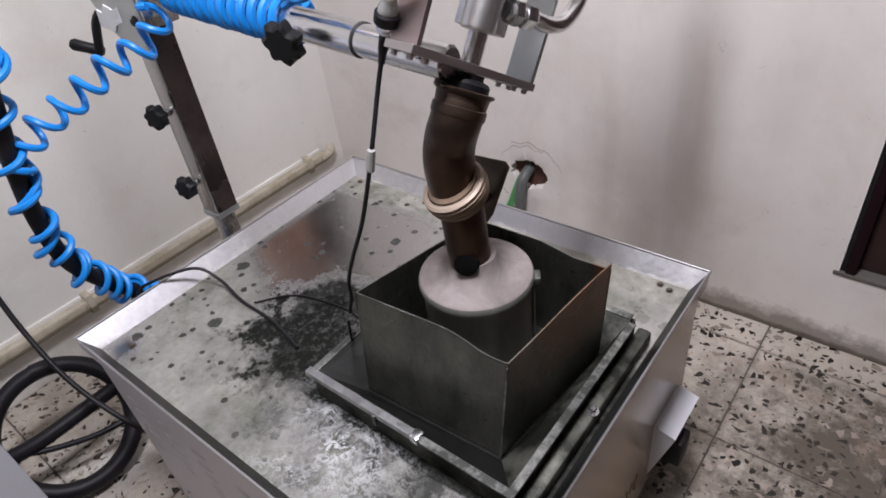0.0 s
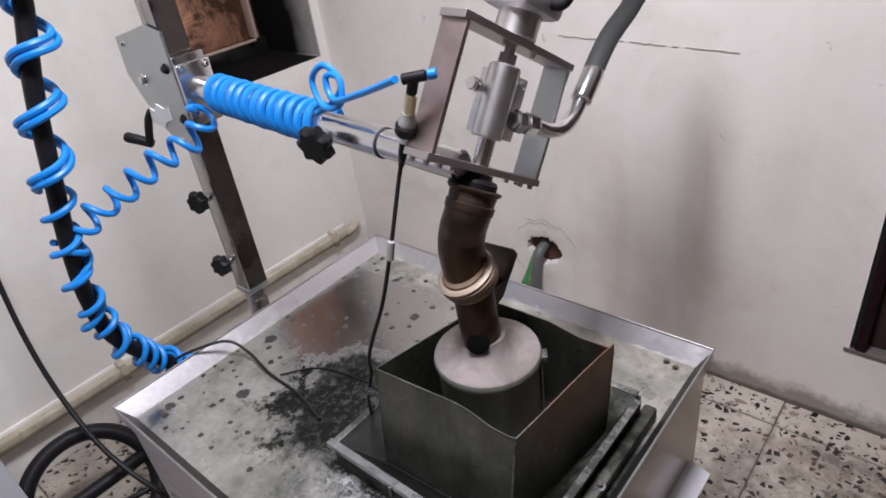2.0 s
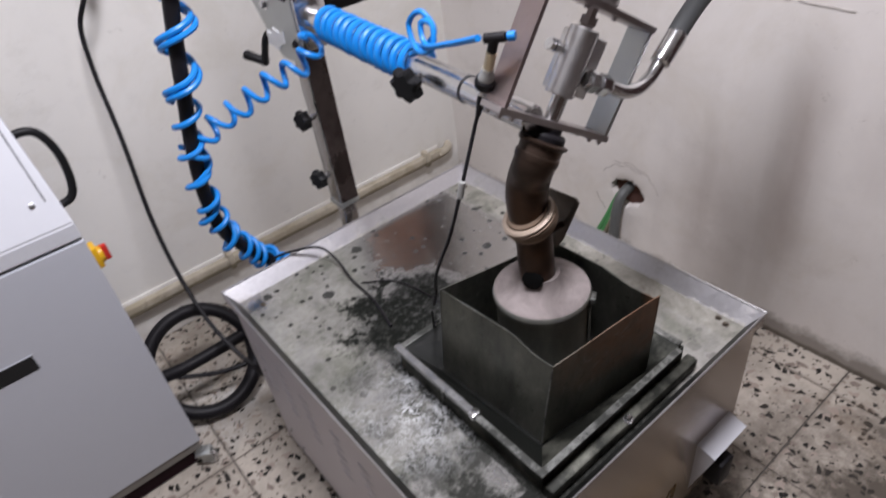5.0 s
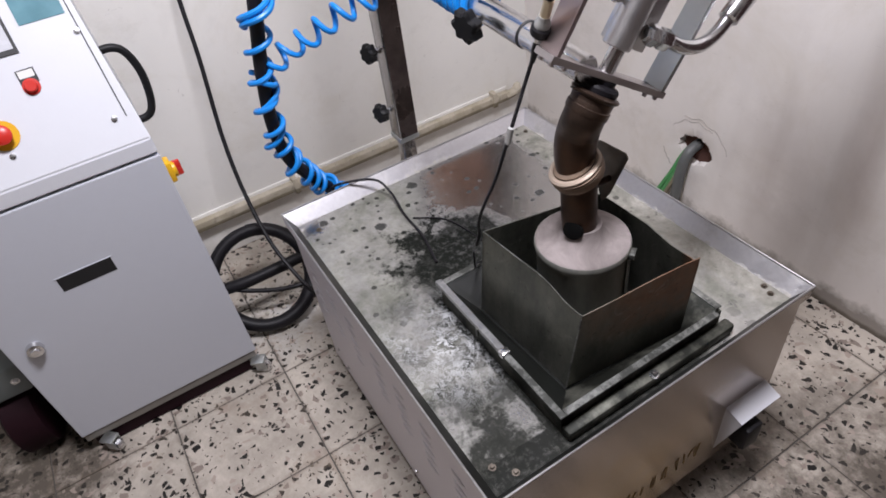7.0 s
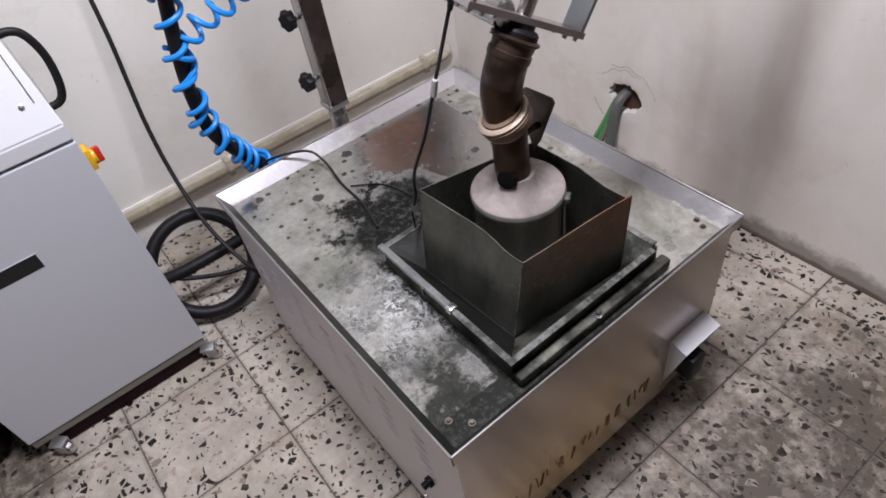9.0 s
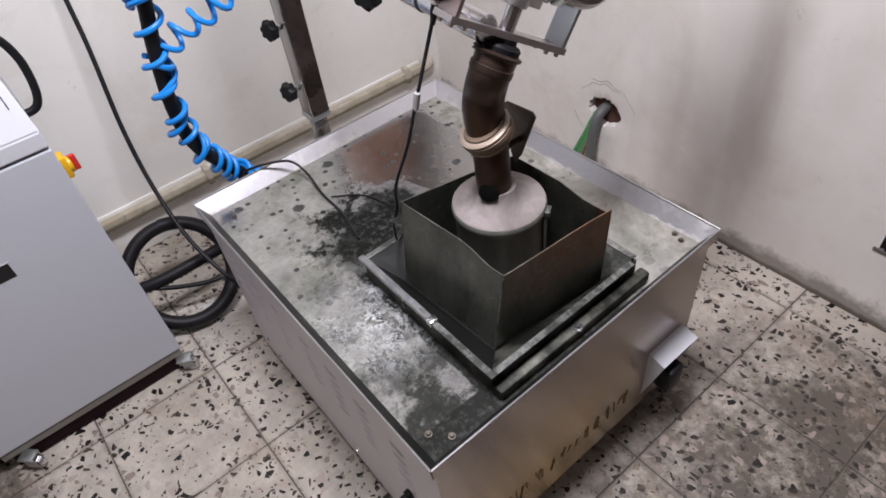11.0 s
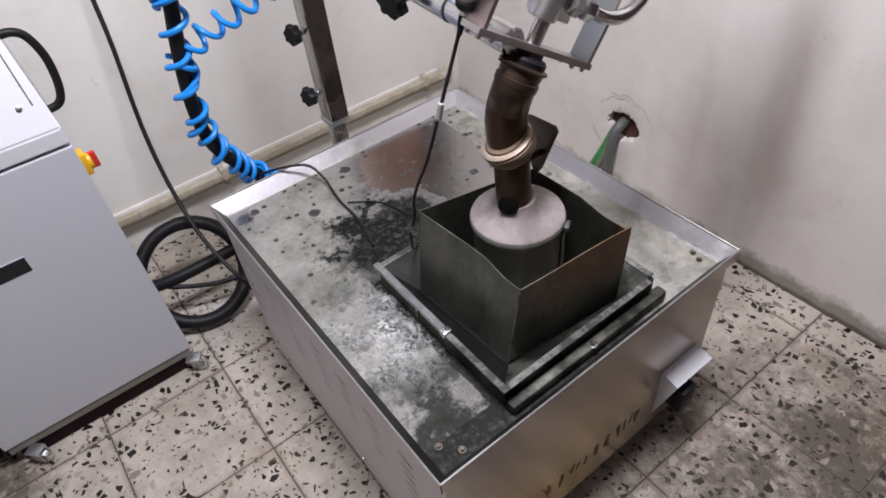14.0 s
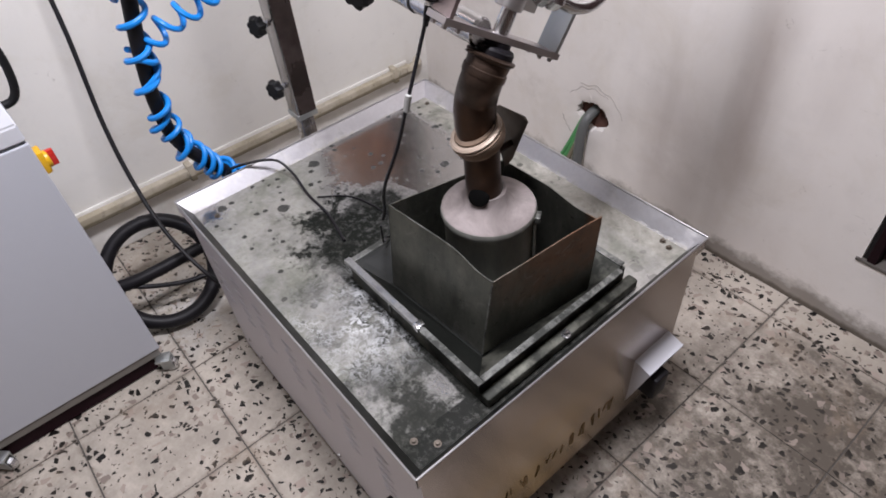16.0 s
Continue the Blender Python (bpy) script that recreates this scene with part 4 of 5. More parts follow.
# louvres pressed into the long side, in slanted pairs
for gx in (0.13, 0.235, 0.34, 0.47, 0.575, 0.68, 0.80):
    for r in range(5):
        z = 0.43 - r * 0.035
        bm = lathe((gx - 0.025, BY0 - 0.0015, z), (gx + 0.025, BY0 - 0.0015, z), [(0, 0.0008), (0.012, 0.0042), (0.038, 0.0042), (0.05, 0.0008)], 10)
        part("louvre", bm, MAT_LOUVRE, tank)
for x, z in ((0.10, 0.33), (0.11, 0.10), (0.165, 0.075), (0.55, 0.075), (0.74, 0.075)):
    part("screw", bolt_head((x, BY0 - 0.002, z), (0, -1, 0), 0.004, 0.004), MAT_CHROME, tank)
part("drain_plug", lathe((0.80, BY0 - 0.002, 0.25), (0.80, BY0 - 0.03, 0.25), [(0, 0.012), (0.01, 0.012), (0.011, 0.008), (0.022, 0.008)], 16), MAT_BLACK, tank)
# hood on the end panel
hood = part("hood", sheet([(BX1 + 0.002, 0.730, 0.290), (BX1 + 0.002, 0.850, 0.290), (0.968, 0.850, 0.278), (0.968, 0.730, 0.278)], 0.003), MAT_HOOD, tank, "white painted sheet-metal vent hood", False)
part("cheek", prism([(BX1 + 0.002, 0.289), (0.968, 0.277), (BX1 + 0.002, 0.130)], 1, 0.730, 0.7325), MAT_HOOD, hood, "", False)
part("cheek", prism([(BX1 + 0.002, 0.289), (0.968, 0.277), (BX1 + 0.002, 0.130)], 1, 0.8475, 0.850), MAT_HOOD, hood, "", False)
# black block below the hood's top sheet
part("hood_block", box(BX1 + 0.002, 0.978, 0.752, 0.800, 0.165, 0.238, 0.006), MAT_BLACK, hood, "black block under the hood")
# worn maker's lettering as plain rusty strokes
rnd = random.Random(3)
y = 0.255
while y < 0.66:
    w = rnd.uniform(0.018, 0.034)
    bm = bmesh.new()
    for s in range(rnd.choice((1, 2, 3))):
        yy = y + w * rnd.uniform(0, 0.8)
        h = rnd.uniform(0.022, 0.050)
        z = 0.165 + rnd.uniform(0, max(0.001, 0.050 - h))
        t = rnd.uniform(-0.010, 0.010)
        sheet([(BX1 + 0.0024, yy, z), (BX1 + 0.0024, yy + 0.0040, z), (BX1 + 0.0024, yy + 0.0040 + t, z + h), (BX1 + 0.0024, yy + t, z + h)], 0.0008, bm)
    part("letter_mark", bm, MAT_RUST, tank, "worn rusty lettering mark", False)
    y += w + rnd.uniform(0.004, 0.012)

# raised insert tray: standing walls, folded lips and a floor sloping to the box
fl = thing("insert_tray", (0.70, 0.505, DZ), "tarry steel insert tray with worn bright lips", "tray")
FX0, FX1, FY0, FY1, FZ = 0.502, 0.890, 0.313, 0.697, 0.588
BT = [(0.590, 0.381), (0.836, 0.399), (0.868, 0.617), (0.640, 0.612)]
BB = [(0.582, 0.366), (0.828, 0.378), (0.852, 0.628), (0.628, 0.622)]
WI = 0.007
for nm, c in (("front_wall", (FX0 + WI, FX1 - WI, FY0 + WI, FY0 + WI + 0.002)), ("back_wall", (FX0 + WI, FX1 - WI, FY1 - WI - 0.002, FY1 - WI)), ("left_wall", (FX0 + WI, FX0 + WI + 0.002, FY0 + WI + 0.002, FY1 - WI - 0.002)), ("right_wall", (FX1 - WI - 0.002, FX1 - WI, FY0 + WI + 0.002, FY1 - WI - 0.002))):
    part(nm, box(*c, DZ, FZ - 0.003), MAT_SLOPE, fl, "tar-stained standing wall", False)
LW = 0.013
for nm, c, up in (("left_lip", (FX0, FX0 + LW, FY0 + LW, FY1), 0.0), ("right_lip", (FX1 - LW, FX1, FY0 + LW, FY1 - 0.02), 0.0), ("back_lip", (FX0 + LW, FX1 - LW, FY1 - LW, FY1), 0.0), ("front_lip", (0.736, FX1, FY0, FY0 + LW), 0.0)):
    part(nm, box(*c, FZ - 0.004, FZ, 0.001), MAT_TRAY, fl, "worn steel lip", False)
bar = part("grip_bar", box(FX0, 0.733, FY0 - 0.001, FY0 + LW, FZ - 0.005, FZ + 0.006, 0.002), MAT_BAR, fl, "bright worn steel bar on the lip", False)
part("clip", box(0.722, 0.7375, FY0 - 0.004, FY0 + LW + 0.002, FZ - 0.004, FZ + 0.010, 0.003), MAT_CHROME, bar, "bright bent clip")
part("clip", box(0.648, 0.655, FY0 - 0.0035, FY0 + 0.001, FZ - 0.020, FZ + 0.002, 0.001), MAT_TRAY, bar, "small hooked clip")
part("base_strip", box(FX1 - WI, FX1 + 0.017, 0.318, FY1 + 0.010, DZ, DZ + 0.024, 0.006), MAT_SLOPE, fl, "greenish oily strip along the foot of the wall")
LI = [(FX0 + LW, FY0 + LW), (FX1 - LW, FY0 + LW), (FX1 - LW, FY1 - LW), (FX0 + LW, FY1 - LW)]
mid_ = (sum(p[0] for p in BB) / 4, sum(p[1] for p in BB) / 4)
SB = [(mid_[0] + (p[0] - mid_[0]) * 1.03, mid_[1] + (p[1] - mid_[1]) * 1.03) for p in BB]
for k in range(4):
    a, b = k, (k + 1) % 4
    part("slope", sheet([(*LI[a], FZ - 0.003), (*LI[b], FZ - 0.003), (*SB[b], 0.547), (*SB[a], 0.547)], -0.0015), MAT_SLOPE if k in (1, 2) else MAT_TARRY, fl, "sloping tray floor", False)
part("pan", sheet([(*p, 0.5475) for p in SB], -0.0015), MAT_TARRY, fl, "", False)

# shroud box, open at the top
shroud = thing("shroud_box", (0.72, 0.50, 0.549), "sooty open-topped sheet steel shroud box", "box")


def shroud_side(k, tops):
    """One wall of the shroud; tops are heights along its upper edge."""
    a, b = k, (k + 1) % 4
    n = len(tops) - 1
    bm = bmesh.new()
    lo, hi = [], []
    for j, z in enumerate(tops):
        f = j / n
        p = Vector((*BB[a], 0.549)).lerp(Vector((*BB[b], 0.549)), f)
        q = Vector((*BT[a], 0)).lerp(Vector((*BT[b], 0)), f)
        q.z = z
        lo.append(p)
        hi.append(q)
    inn = Vector((BT[a][1] - BT[b][1], BT[b][0] - BT[a][0], 0)).normalized() * 0.0018
    for sgn in (0, 1):
        vs = [bm.verts.new(p + inn * sgn) for p in lo], [bm.verts.new(p + inn * sgn) for p in hi]
        for j in range(n):
            bm.faces.new((vs[0][j], vs[0][j + 1], vs[1][j + 1], vs[1][j]))
        if sgn == 0:
            first = vs
    for j in range(n):
        bm.faces.new((first[1][j], first[1][j + 1], vs[1][j + 1], vs[1][j]))
    for j in (0, n):
        bm.faces.new((first[0][j], first[1][j], vs[1][j], vs[0][j]))
    return bm


dip = [0.748] * 12 + [0.7475, 0.746, 0.743, 0.7385, 0.733, 0.729, 0.727, 0.7265, 0.7275]
part("side", shroud_side(0, dip), MAT_SHROUD, shroud)
part("side", shroud_side(1, [0.7275, 0.731, 0.735, 0.740, 0.744, 0.747, 0.748]), MAT_SHROUD, shroud)
part("side", shroud_side(2, [0.737, 0.737, 0.748, 0.748, 0.748]), MAT_SHROUD, shroud)
part("side", shroud_side(3, [0.748, 0.748]), MAT_SHROUD, shroud)
part("bottom", sheet([(*p, 0.5505) for p in BB], 0.002), MAT_SOOTY, shroud, "", False)
rim_pts = [Vector((*BT[0], 0)).lerp(Vector((*BT[1], 0)), j / 20) + Vector((0, -0.0004, z + 0.0006)) for j, z in enumerate(dip)]
part("bright_edge", tube(rim_pts[4:], 0.0011, 6, 0.01), MAT_TRAY, shroud, "worn bright upper edge")
part("weld", tube([(0.8282, 0.3768, 0.551), (0.8320, 0.3868, 0.64), (0.8355, 0.3975, 0.72)], 0.0016, 6, 0.02), MAT_TRAY, shroud)

# ---------------------------------------------------------------- exhaust part being cleaned
ex = thing("exhaust_converter", (0.712, 0.506, 0.5525), "burnt exhaust converter with an ash-grey can and bent pipe", "car part")
CX_, CY_ = 0.712, 0.506
part("can", lathe((CX_, CY_, 0.5525), (CX_, CY_, 0.8), [(0, 0.072), (0.006, 0.078), (0.172, 0.079), (0.182, 0.0825), (0.189, 0.0835), (0.195, 0.0815)], 48), MAT_CAN, ex, "dull greenish steel can")
part("can_top", lathe((CX_, CY_, 0.7475), (CX_, CY_, 0.8), [(0, 0.0815), (0.003, 0.078), (0.005, 0.060), (0.010, 0.044), (0.020, 0.036), (0.034, 0.031)], 40), MAT_ASH, ex, "ash-covered top and cone")
part("can_tab", box(-0.006, 0.006, -0.010, 0.010, 0, 0.012, 0.001, None, Matrix.Translation((0.784, 0.552, 0.728)) @ Matrix.Rotation(radians(35), 4, "Z")), MAT_TRAY, ex, "small bright bent tab")
part("can_strap", box(-0.0012, 0.0012, -0.010, 0.010, 0, 0.16, 0.0006, None, Matrix.Translation((0.781, 0.550, 0.5615)) @ Matrix.Rotation(radians(33), 4, "Z")), MAT_CAN, ex, "upright strap on the can")
part("neck", tube([(0.709, 0.502, 0.765), (0.7075, 0.501, 0.79), (0.705, 0.501, 0.83), (0.698, 0.506, 0.868)], 0.030, 28, 0.006), MAT_BURNT, ex, "dark burnt neck")
# solid plug; its black colour gives the shade inside the opening
part("sensor_hole", lathe((0.710, 0.497, 0.782), (0.7245, 0.4705, 0.788), [(0, 0.020), (0.018, 0.0180), (0.0285, 0.0165), (0.0300, 0.013)], 24), MAT_VOID, ex, "solid sensor boss, black for the shade in its opening")
axis0, axis1 = Vector((0.7005, 0.510, 0.864)), Vector((0.6935, 0.494, 0.902))
for s, r in ((0.0, 0.036), (0.0045, 0.040), (0.009, 0.0425), (0.0135, 0.0438), (0.018, 0.0448), (0.0225, 0.0452)):
    p = axis0.lerp(axis1, s / 0.04)
    part("coupling_ring", lathe(p, axis1 + (axis1 - axis0), [(0, r - 0.004), (0.0010, r), (0.0028, r), (0.0040, r - 0.004)], 40), MAT_RING, ex, "rust-brown coupling ring")
part("gasket", lathe(axis0.lerp(axis1, 0.70), axis1 + (axis1 - axis0), [(0, 0.0440), (0.003, 0.0445), (0.0055, 0.041), (0.0050, 0.036)], 40, None, None, False), MAT_GASKET, ex, "pale gasket ring")
part("inner_ring", lathe(axis0.lerp(axis1, 0.72), axis1 + (axis1 - axis0), [(0, 0.0315), (0.0045, 0.0345), (0.0065, 0.034), (0.0068, 0.031)], 40), MAT_RING, ex, "thin bright inner ring")
UP = Vector((0.057, 0.517, 0.854)).normalized()
top = Vector((0.713, 0.518, 1.020))
part("elbow", tube([(0.699, 0.505, 0.872), (0.691, 0.503, 0.895), (0.6875, 0.505, 0.926), (0.6900, 0.509, 0.953), top - UP * 0.030, top - UP * 0.010], 0.033, 32, 0.006, radii=[0.0310, 0.0325, 0.0335, 0.0335, 0.0330, 0.0322, 0.0315]), MAT_BURNT, ex, "bronze-brown burnt pipe bend")
part("collar", lathe(top - UP * 0.032, top, [(0, 0.0325), (0.002, 0.0338), (0.012, 0.034), (0.014, 0.032), (0.026, 0.033), (0.029, 0.037), (0.032, 0.038), (0.033, 0.035)], 36), MAT_BURNT, ex, "dark flared pipe collar")
part("tab", box(-0.046, 0.046, -0.006, 0.006, -0.004, -0.001, 0.0015, None, Matrix.Translation(top) @ UP.to_track_quat("Z", "X").to_matrix().to_4x4()), MAT_BURNT, ex)
part("heat_shield", prism([(0.628, 0.868), (0.640, 0.876), (0.700, 0.880), (0.706, 0.872), (0.672, 0.782), (0.655, 0.756), (0.645, 0.775)], 1, 0.592, 0.5945, 0.0008, None, Matrix.Translation((0.022, -0.012, 0.012))), MAT_SHIELD, ex, "thin grey heat shield plate")
part("shield_arm", tube([(0.700, 0.520, 0.83), (0.694, 0.552, 0.83), (0.690, 0.581, 0.826)], 0.006, 8), MAT_BURNT, ex)

# ---------------------------------------------------------------- clamping stand
st = thing("clamp_stand", (0.0, 0.525, 0.0), "steel clamping stand with a sliding arm and tilted press head", "stand")
PX, PY, PW = 0.0, 0.527, 0.026
part("lower_tube", box(PX - 0.0185, PX + 0.0185, PY - 0.0185, PY + 0.0185, 0.006, 0.66, 0.003), MAT_POLE, st, "bright square inner tube")
part("foot_plate", box(PX - 0.05, PX + 0.04, PY - 0.07, PY + 0.07, 0.0, 0.008, 0.002), MAT_GALV, st)
part("pole", box(PX - PW, PX + PW, PY - PW, PY + PW, 0.605, 1.95, 0.003), MAT_POLE, st, "bright square steel pole")
# added sheets put the pole's dark brown reflection into colour
part("tarnished_side", box(PX + PW, PX + PW + 0.0012, PY - PW + 0.003, PY + PW - 0.001, 0.617, 1.014), MAT_BROWN_STEEL, st, "thin brown sheet carrying the pole's dark reflection", False)
part("tarnished_side", box(PX + PW, PX + PW + 0.0012, PY - PW + 0.003, PY + PW - 0.001, 1.152, 1.948), MAT_BROWN_STEEL, st, "thin brown sheet carrying the pole's dark reflection", False)
part("sleeve_collar", box(PX - PW - 0.002, PX + PW + 0.002, PY - PW - 0.002, PY + PW + 0.002, 0.602, 0.616, 0.002), MAT_GALV, st)
star_knob("clamp_knob", (PX - 0.004, PY - PW, 0.692), (0.3, -1, 0.15), st)
star_knob("clamp_knob", (PX - 0.004, PY - PW, 0.850), (0.3, -1, 0.15), st)
# winch bracket
br = part("bracket", prism([(-0.142, 1.178), (-0.012, 1.206), (0.045, 1.196), (0.045, 0.985), (-0.055, 0.985), (-0.095, 1.02), (-0.150, 1.105)], 0 + 1, PY - PW - 0.008, PY - PW - 0.003, 0.001), MAT_GALV, st, "galvanised winch bracket plate", False)
for x, z, r in ((-0.118, 1.166, 0.004), (-0.082, 1.098, 0.008), (0.022, 1.128, 0.007), (0.026, 1.03, 0.007)):
    part("bolt", bolt_head((x, PY - PW - 0.008, z), (0, -1, 0), r, r), MAT_CHROME if x < 0 else MAT_BLACK, br)
part("tape", prism([(-0.112, 1.006), (-0.104, 1.038), (-0.086, 1.033), (-0.070, 1.050), (-0.044, 1.043), (-0.022, 1.049), (-0.026, 1.022), (-0.050, 1.014), (-0.064, 1.000), (-0.088, 1.004)], 1, PY - PW - 0.0105, PY - PW - 0.008), MAT_TAPE, br, "scrap of white tape")
part("crank_arm", tube([(-0.112, PY - PW - 0.004, 1.028), (-0.125, PY - PW - 0.012, 1.01), (-0.146, PY - PW - 0.018, 0.958)], 0.0085, 10), MAT_KNOB, br, "black crank arm")
part("crank_grip", lathe((-0.144, PY - PW - 0.012, 0.954), (-0.190, PY - PW - 0.050, 0.978), [(0, 0.008), (0.004, 0.011), (0.03, 0.0105), (0.054, 0.0115), (0.060, 0.008)], 18), MAT_KNOB, br, "black crank grip")
# carriage and arm
part("carriage", box(PX - 0.030, PX + 0.052, PY - 0.032, PY + 0.034, 1.015, 1.150, 0.004), MAT_POLE, st, "bright steel carriage block")
A0, A1 = Vector((0.03, 0.530, 1.086)), Vector((0.705, 0.508, 1.055))
AD = (A1 - A0).normalized()
arm_plate = part("arm_plate", box(0.052, 0.060, PY - 0.034, PY + 0.036, 1.035, 1.135, 0.002), MAT_CHROME, st)
for y in (PY - 0.024, PY + 0.026):
    for z in (1.045, 1.125):
        part("bolt", bolt_head((0.060, y, z), (1, 0, 0), 0.005, 0.005), MAT_CHROME, arm_plate)
part("arm_tube", rod(A0 + AD * 0.02, A0 + AD * 0.535, 0.0225, 28), MAT_CHROME, st, "chromed outer arm tube")
part("inner_arm", rod(A0 + AD * 0.52, A1, 0.0208, 28), MAT_CHROME, st, "chromed inner arm tube")
part("arm_ring", rod(A0 + AD * 0.530, A0 + AD * 0.5345, 0.0229, 28), MAT_HOSE, st)
star_knob("arm_knob", A0 + AD * 0.43 + Vector((0, -0.022, 0.000)), (0.25, -1, -0.10), st, 0.027)

# tilted press head
EX = Vector((0.094, 0.849, -0.520)).normalized()
EZ = UP
EY = EZ.cross(EX).normalized()
EX = EY.cross(EZ).normalized()
HC = Vector((0.722, 0.538, 1.032)) + EY * 0.022
HM = Matrix(((EX.x, EY.x, EZ.x, HC.x), (EX.y, EY.y, EZ.y, HC.y), (EX.z, EY.z, EZ.z, HC.z), (0, 0, 0, 1)))
head = part("press_frame", box(-0.118, 0.118, -0.022, 0.022, 0.0, 0.010, 0.001, None, HM), MAT_FRAME, st, "oily steel base bar", False)
part("top_bar", box(-0.118, 0.118, -0.022, 0.022, 0.169, 0.179, 0.001, None, HM), MAT_FRAME, head, "", False)
# the two uprights differ in colour for what each face reflects
for x, mat, lab in ((-0.113, MAT_REDDISH, "reddish-brown tarnished upright plate"), (0.106, MAT_GALV, "pale grey steel upright plate")):
    part("upright", box(x, x + 0.007, -0.0215, 0.0215, 0.010, 0.169, 0.0008, None, HM), mat, head, lab, False)
for x in (-0.109, 0.109, 0.085, -0.085):
    for y in (-0.013, 0.013):
        part("bolt", merge(bmesh.new(), bolt_head((x, y, 0.0), (0, 0, -1), 0.004, 0.005), HM), MAT_FRAME, head)
for x in (-0.03, 0.03):
    part("bolt", merge(bmesh.new(), bolt_head((x, -0.014, 0.169), (0, 0, -1), 0.004, 0.005), HM), MAT_FRAME, head)
body = part("press_body", lathe((-0.019, -0.016, 0.046), (-0.019, -0.016, 0.14), [(0, 0.019), (0.002, 0.021), (0.092, 0.021), (0.094, 0.019)], 32, None, HM), MAT_ALU, st, "turned aluminium press body")
part("body_block", box(-0.020, 0.040, -0.012, 0.022, 0.050, 0.135, 0.002, None, HM), MAT_ALU, body)
part("upper_nut", lathe((-0.006, -0.004, 0.139), (-0.006, -0.004, 0.175), [(0, 0.010), (0.006, 0.010), (0.0065, 0.013), (0.018, 0.013), (0.0185, 0.008), (0.032, 0.008)], 6, None, HM), MAT_FRAME, body)
part("rod", rod((-0.006, -0.008, -0.004), (-0.006, -0.008, 0.05), 0.012, 24, None, HM), MAT_CHROME, st, "polished press rod")
part("stopper", lathe((0, 0, -0.001), (0, 0, -0.05), [(0, 0.024), (0.006, 0.024), (0.008, 0.031), (0.012, 0.034), (0.020, 0.034), (0.023, 0.030), (0.030, 0.027), (0.044, 0.025)], 32, None, HM), MAT_BLACK, st, "black rubber stopper on the pipe mouth")
fit_l = part("fitting", lathe((-0.038, -0.006, 0.105), (-0.068, -0.006, 0.106), [(0, 0.006), (0.008, 0.006), (0.0085, 0.009), (0.016, 0.009), (0.0165, 0.006), (0.018, 0.006), (0.0185, 0.0085), (0.026, 0.0085)], 6, None, HM), MAT_CHROME, body, "small bright fitting")
# pneumatic cylinder over the head
cyl = part("cylinder_neck", lathe((0, 0, 0.179), (0, 0, 0.25), [(0, 0.027), (0.002, 0.029), (0.045, 0.029)], 36, None, HM), MAT_ALU, st, "round aluminium neck")
part("cylinder_cap", box(-0.043, 0.039, -0.040, 0.040, 0.211, 0.250, 0.010, None, HM), MAT_ALU_MATT, cyl, "square aluminium end cap")
part("barrel", lathe((0, 0, 0.250), (0, 0, 0.52), [(0, 0.031), (0.245, 0.031)], 36, None, HM), MAT_ALU, cyl, "smooth aluminium barrel")
for x in (-0.028, 0.028):
    for y in (-0.028, 0.028):
        part("tie_rod", rod((x * 1.15, y * 1.15, 0.25), (x * 1.15, y * 1.15, 0.51), 0.004, 10, None, HM), MAT_CHROME, cyl)
part("end_cap", box(-0.036, 0.036, -0.036, 0.036, 0.50, 0.54, 0.005, None, HM), MAT_ALU_MATT, cyl)
bm = bmesh.new()
ang = [radians(-150 + k * 9) for k in range(9)]
cols = [[bm.verts.new(HM @ Vector((r * math.cos(a), r * math.sin(a), z))) for a in ang] for r, z in ((0.0312, 0.256), (0.0318, 0.256), (0.0318, 0.44), (0.0312, 0.44))]
for u, v in zip(cols, cols[1:]):
    for k in range(8):
        bm.faces.new((u[k], u[k + 1], v[k + 1], v[k]))
lab = part("label", bm, MAT_WHITE_PL, cyl, "white maker's label")
bm = bmesh.new()
rnd = random.Random(5)
z = 0.285
while z < 0.42:
    h = rnd.uniform(0.006, 0.010)
    a0, a1 = radians(-104), radians(-92)
    sheet([HM @ Vector((0.0322 * math.cos(a), 0.0322 * math.sin(a), zz)) for a, zz in ((a0, z), (a1, z), (a1, z + h), (a0, z + h))], 0.0004, bm)
    z += h + rnd.uniform(0.003, 0.006)
part("print", bm, MAT_HOSE, lab, "row of dark printed marks")
part("air_fitting", tube([HM @ Vector(p) for p in ((0.010, -0.036, 0.228), (0.010, -0.052, 0.228), (0.012, -0.058, 0.238), (0.016, -0.058, 0.262))], 0.0075, 12, 0.004), MAT_BLACK, cyl, "black elbow push-in fitting")
part("air_tube", tube([HM @ Vector(p) for p in ((0.016, -0.058, 0.258), (0.024, -0.056, 0.31), (0.032, -0.05, 0.40), (0.035, -0.04, 0.5))], 0.0045, 10), MAT_BLUE, cyl, "blue air tube")

# pressure hose with its bent metal end
ph = thing("pressure_hose", tuple(HM @ Vector((0.03, -0.03, 0.062))), "dark grey pressure hose with a bent steel end fitting", "hose")
L = lambda *p: HM @ Vector(p)
part("nut", lathe(L(0.006, -0.028, 0.078), L(0.060, -0.040, 0.080), [(0, 0.011), (0.006, 0.011), (0.007, 0.016), (0.018, 0.016), (0.019, 0.011), (0.024, 0.011), (0.025, 0.0155), (0.040, 0.0155), (0.046, 0.011)], 6), MAT_CHROME, ph, "hexagonal union nut")
part("bent_pipe", tube([L(0.050, -0.038, 0.080), L(0.075, -0.042, 0.080), L(0.105, -0.042, 0.090), L(0.128, -0.038, 0.112), L(0.142, -0.033, 0.138)], 0.0105, 16, 0.005), MAT_CHROME, ph, "bent bright steel pipe")
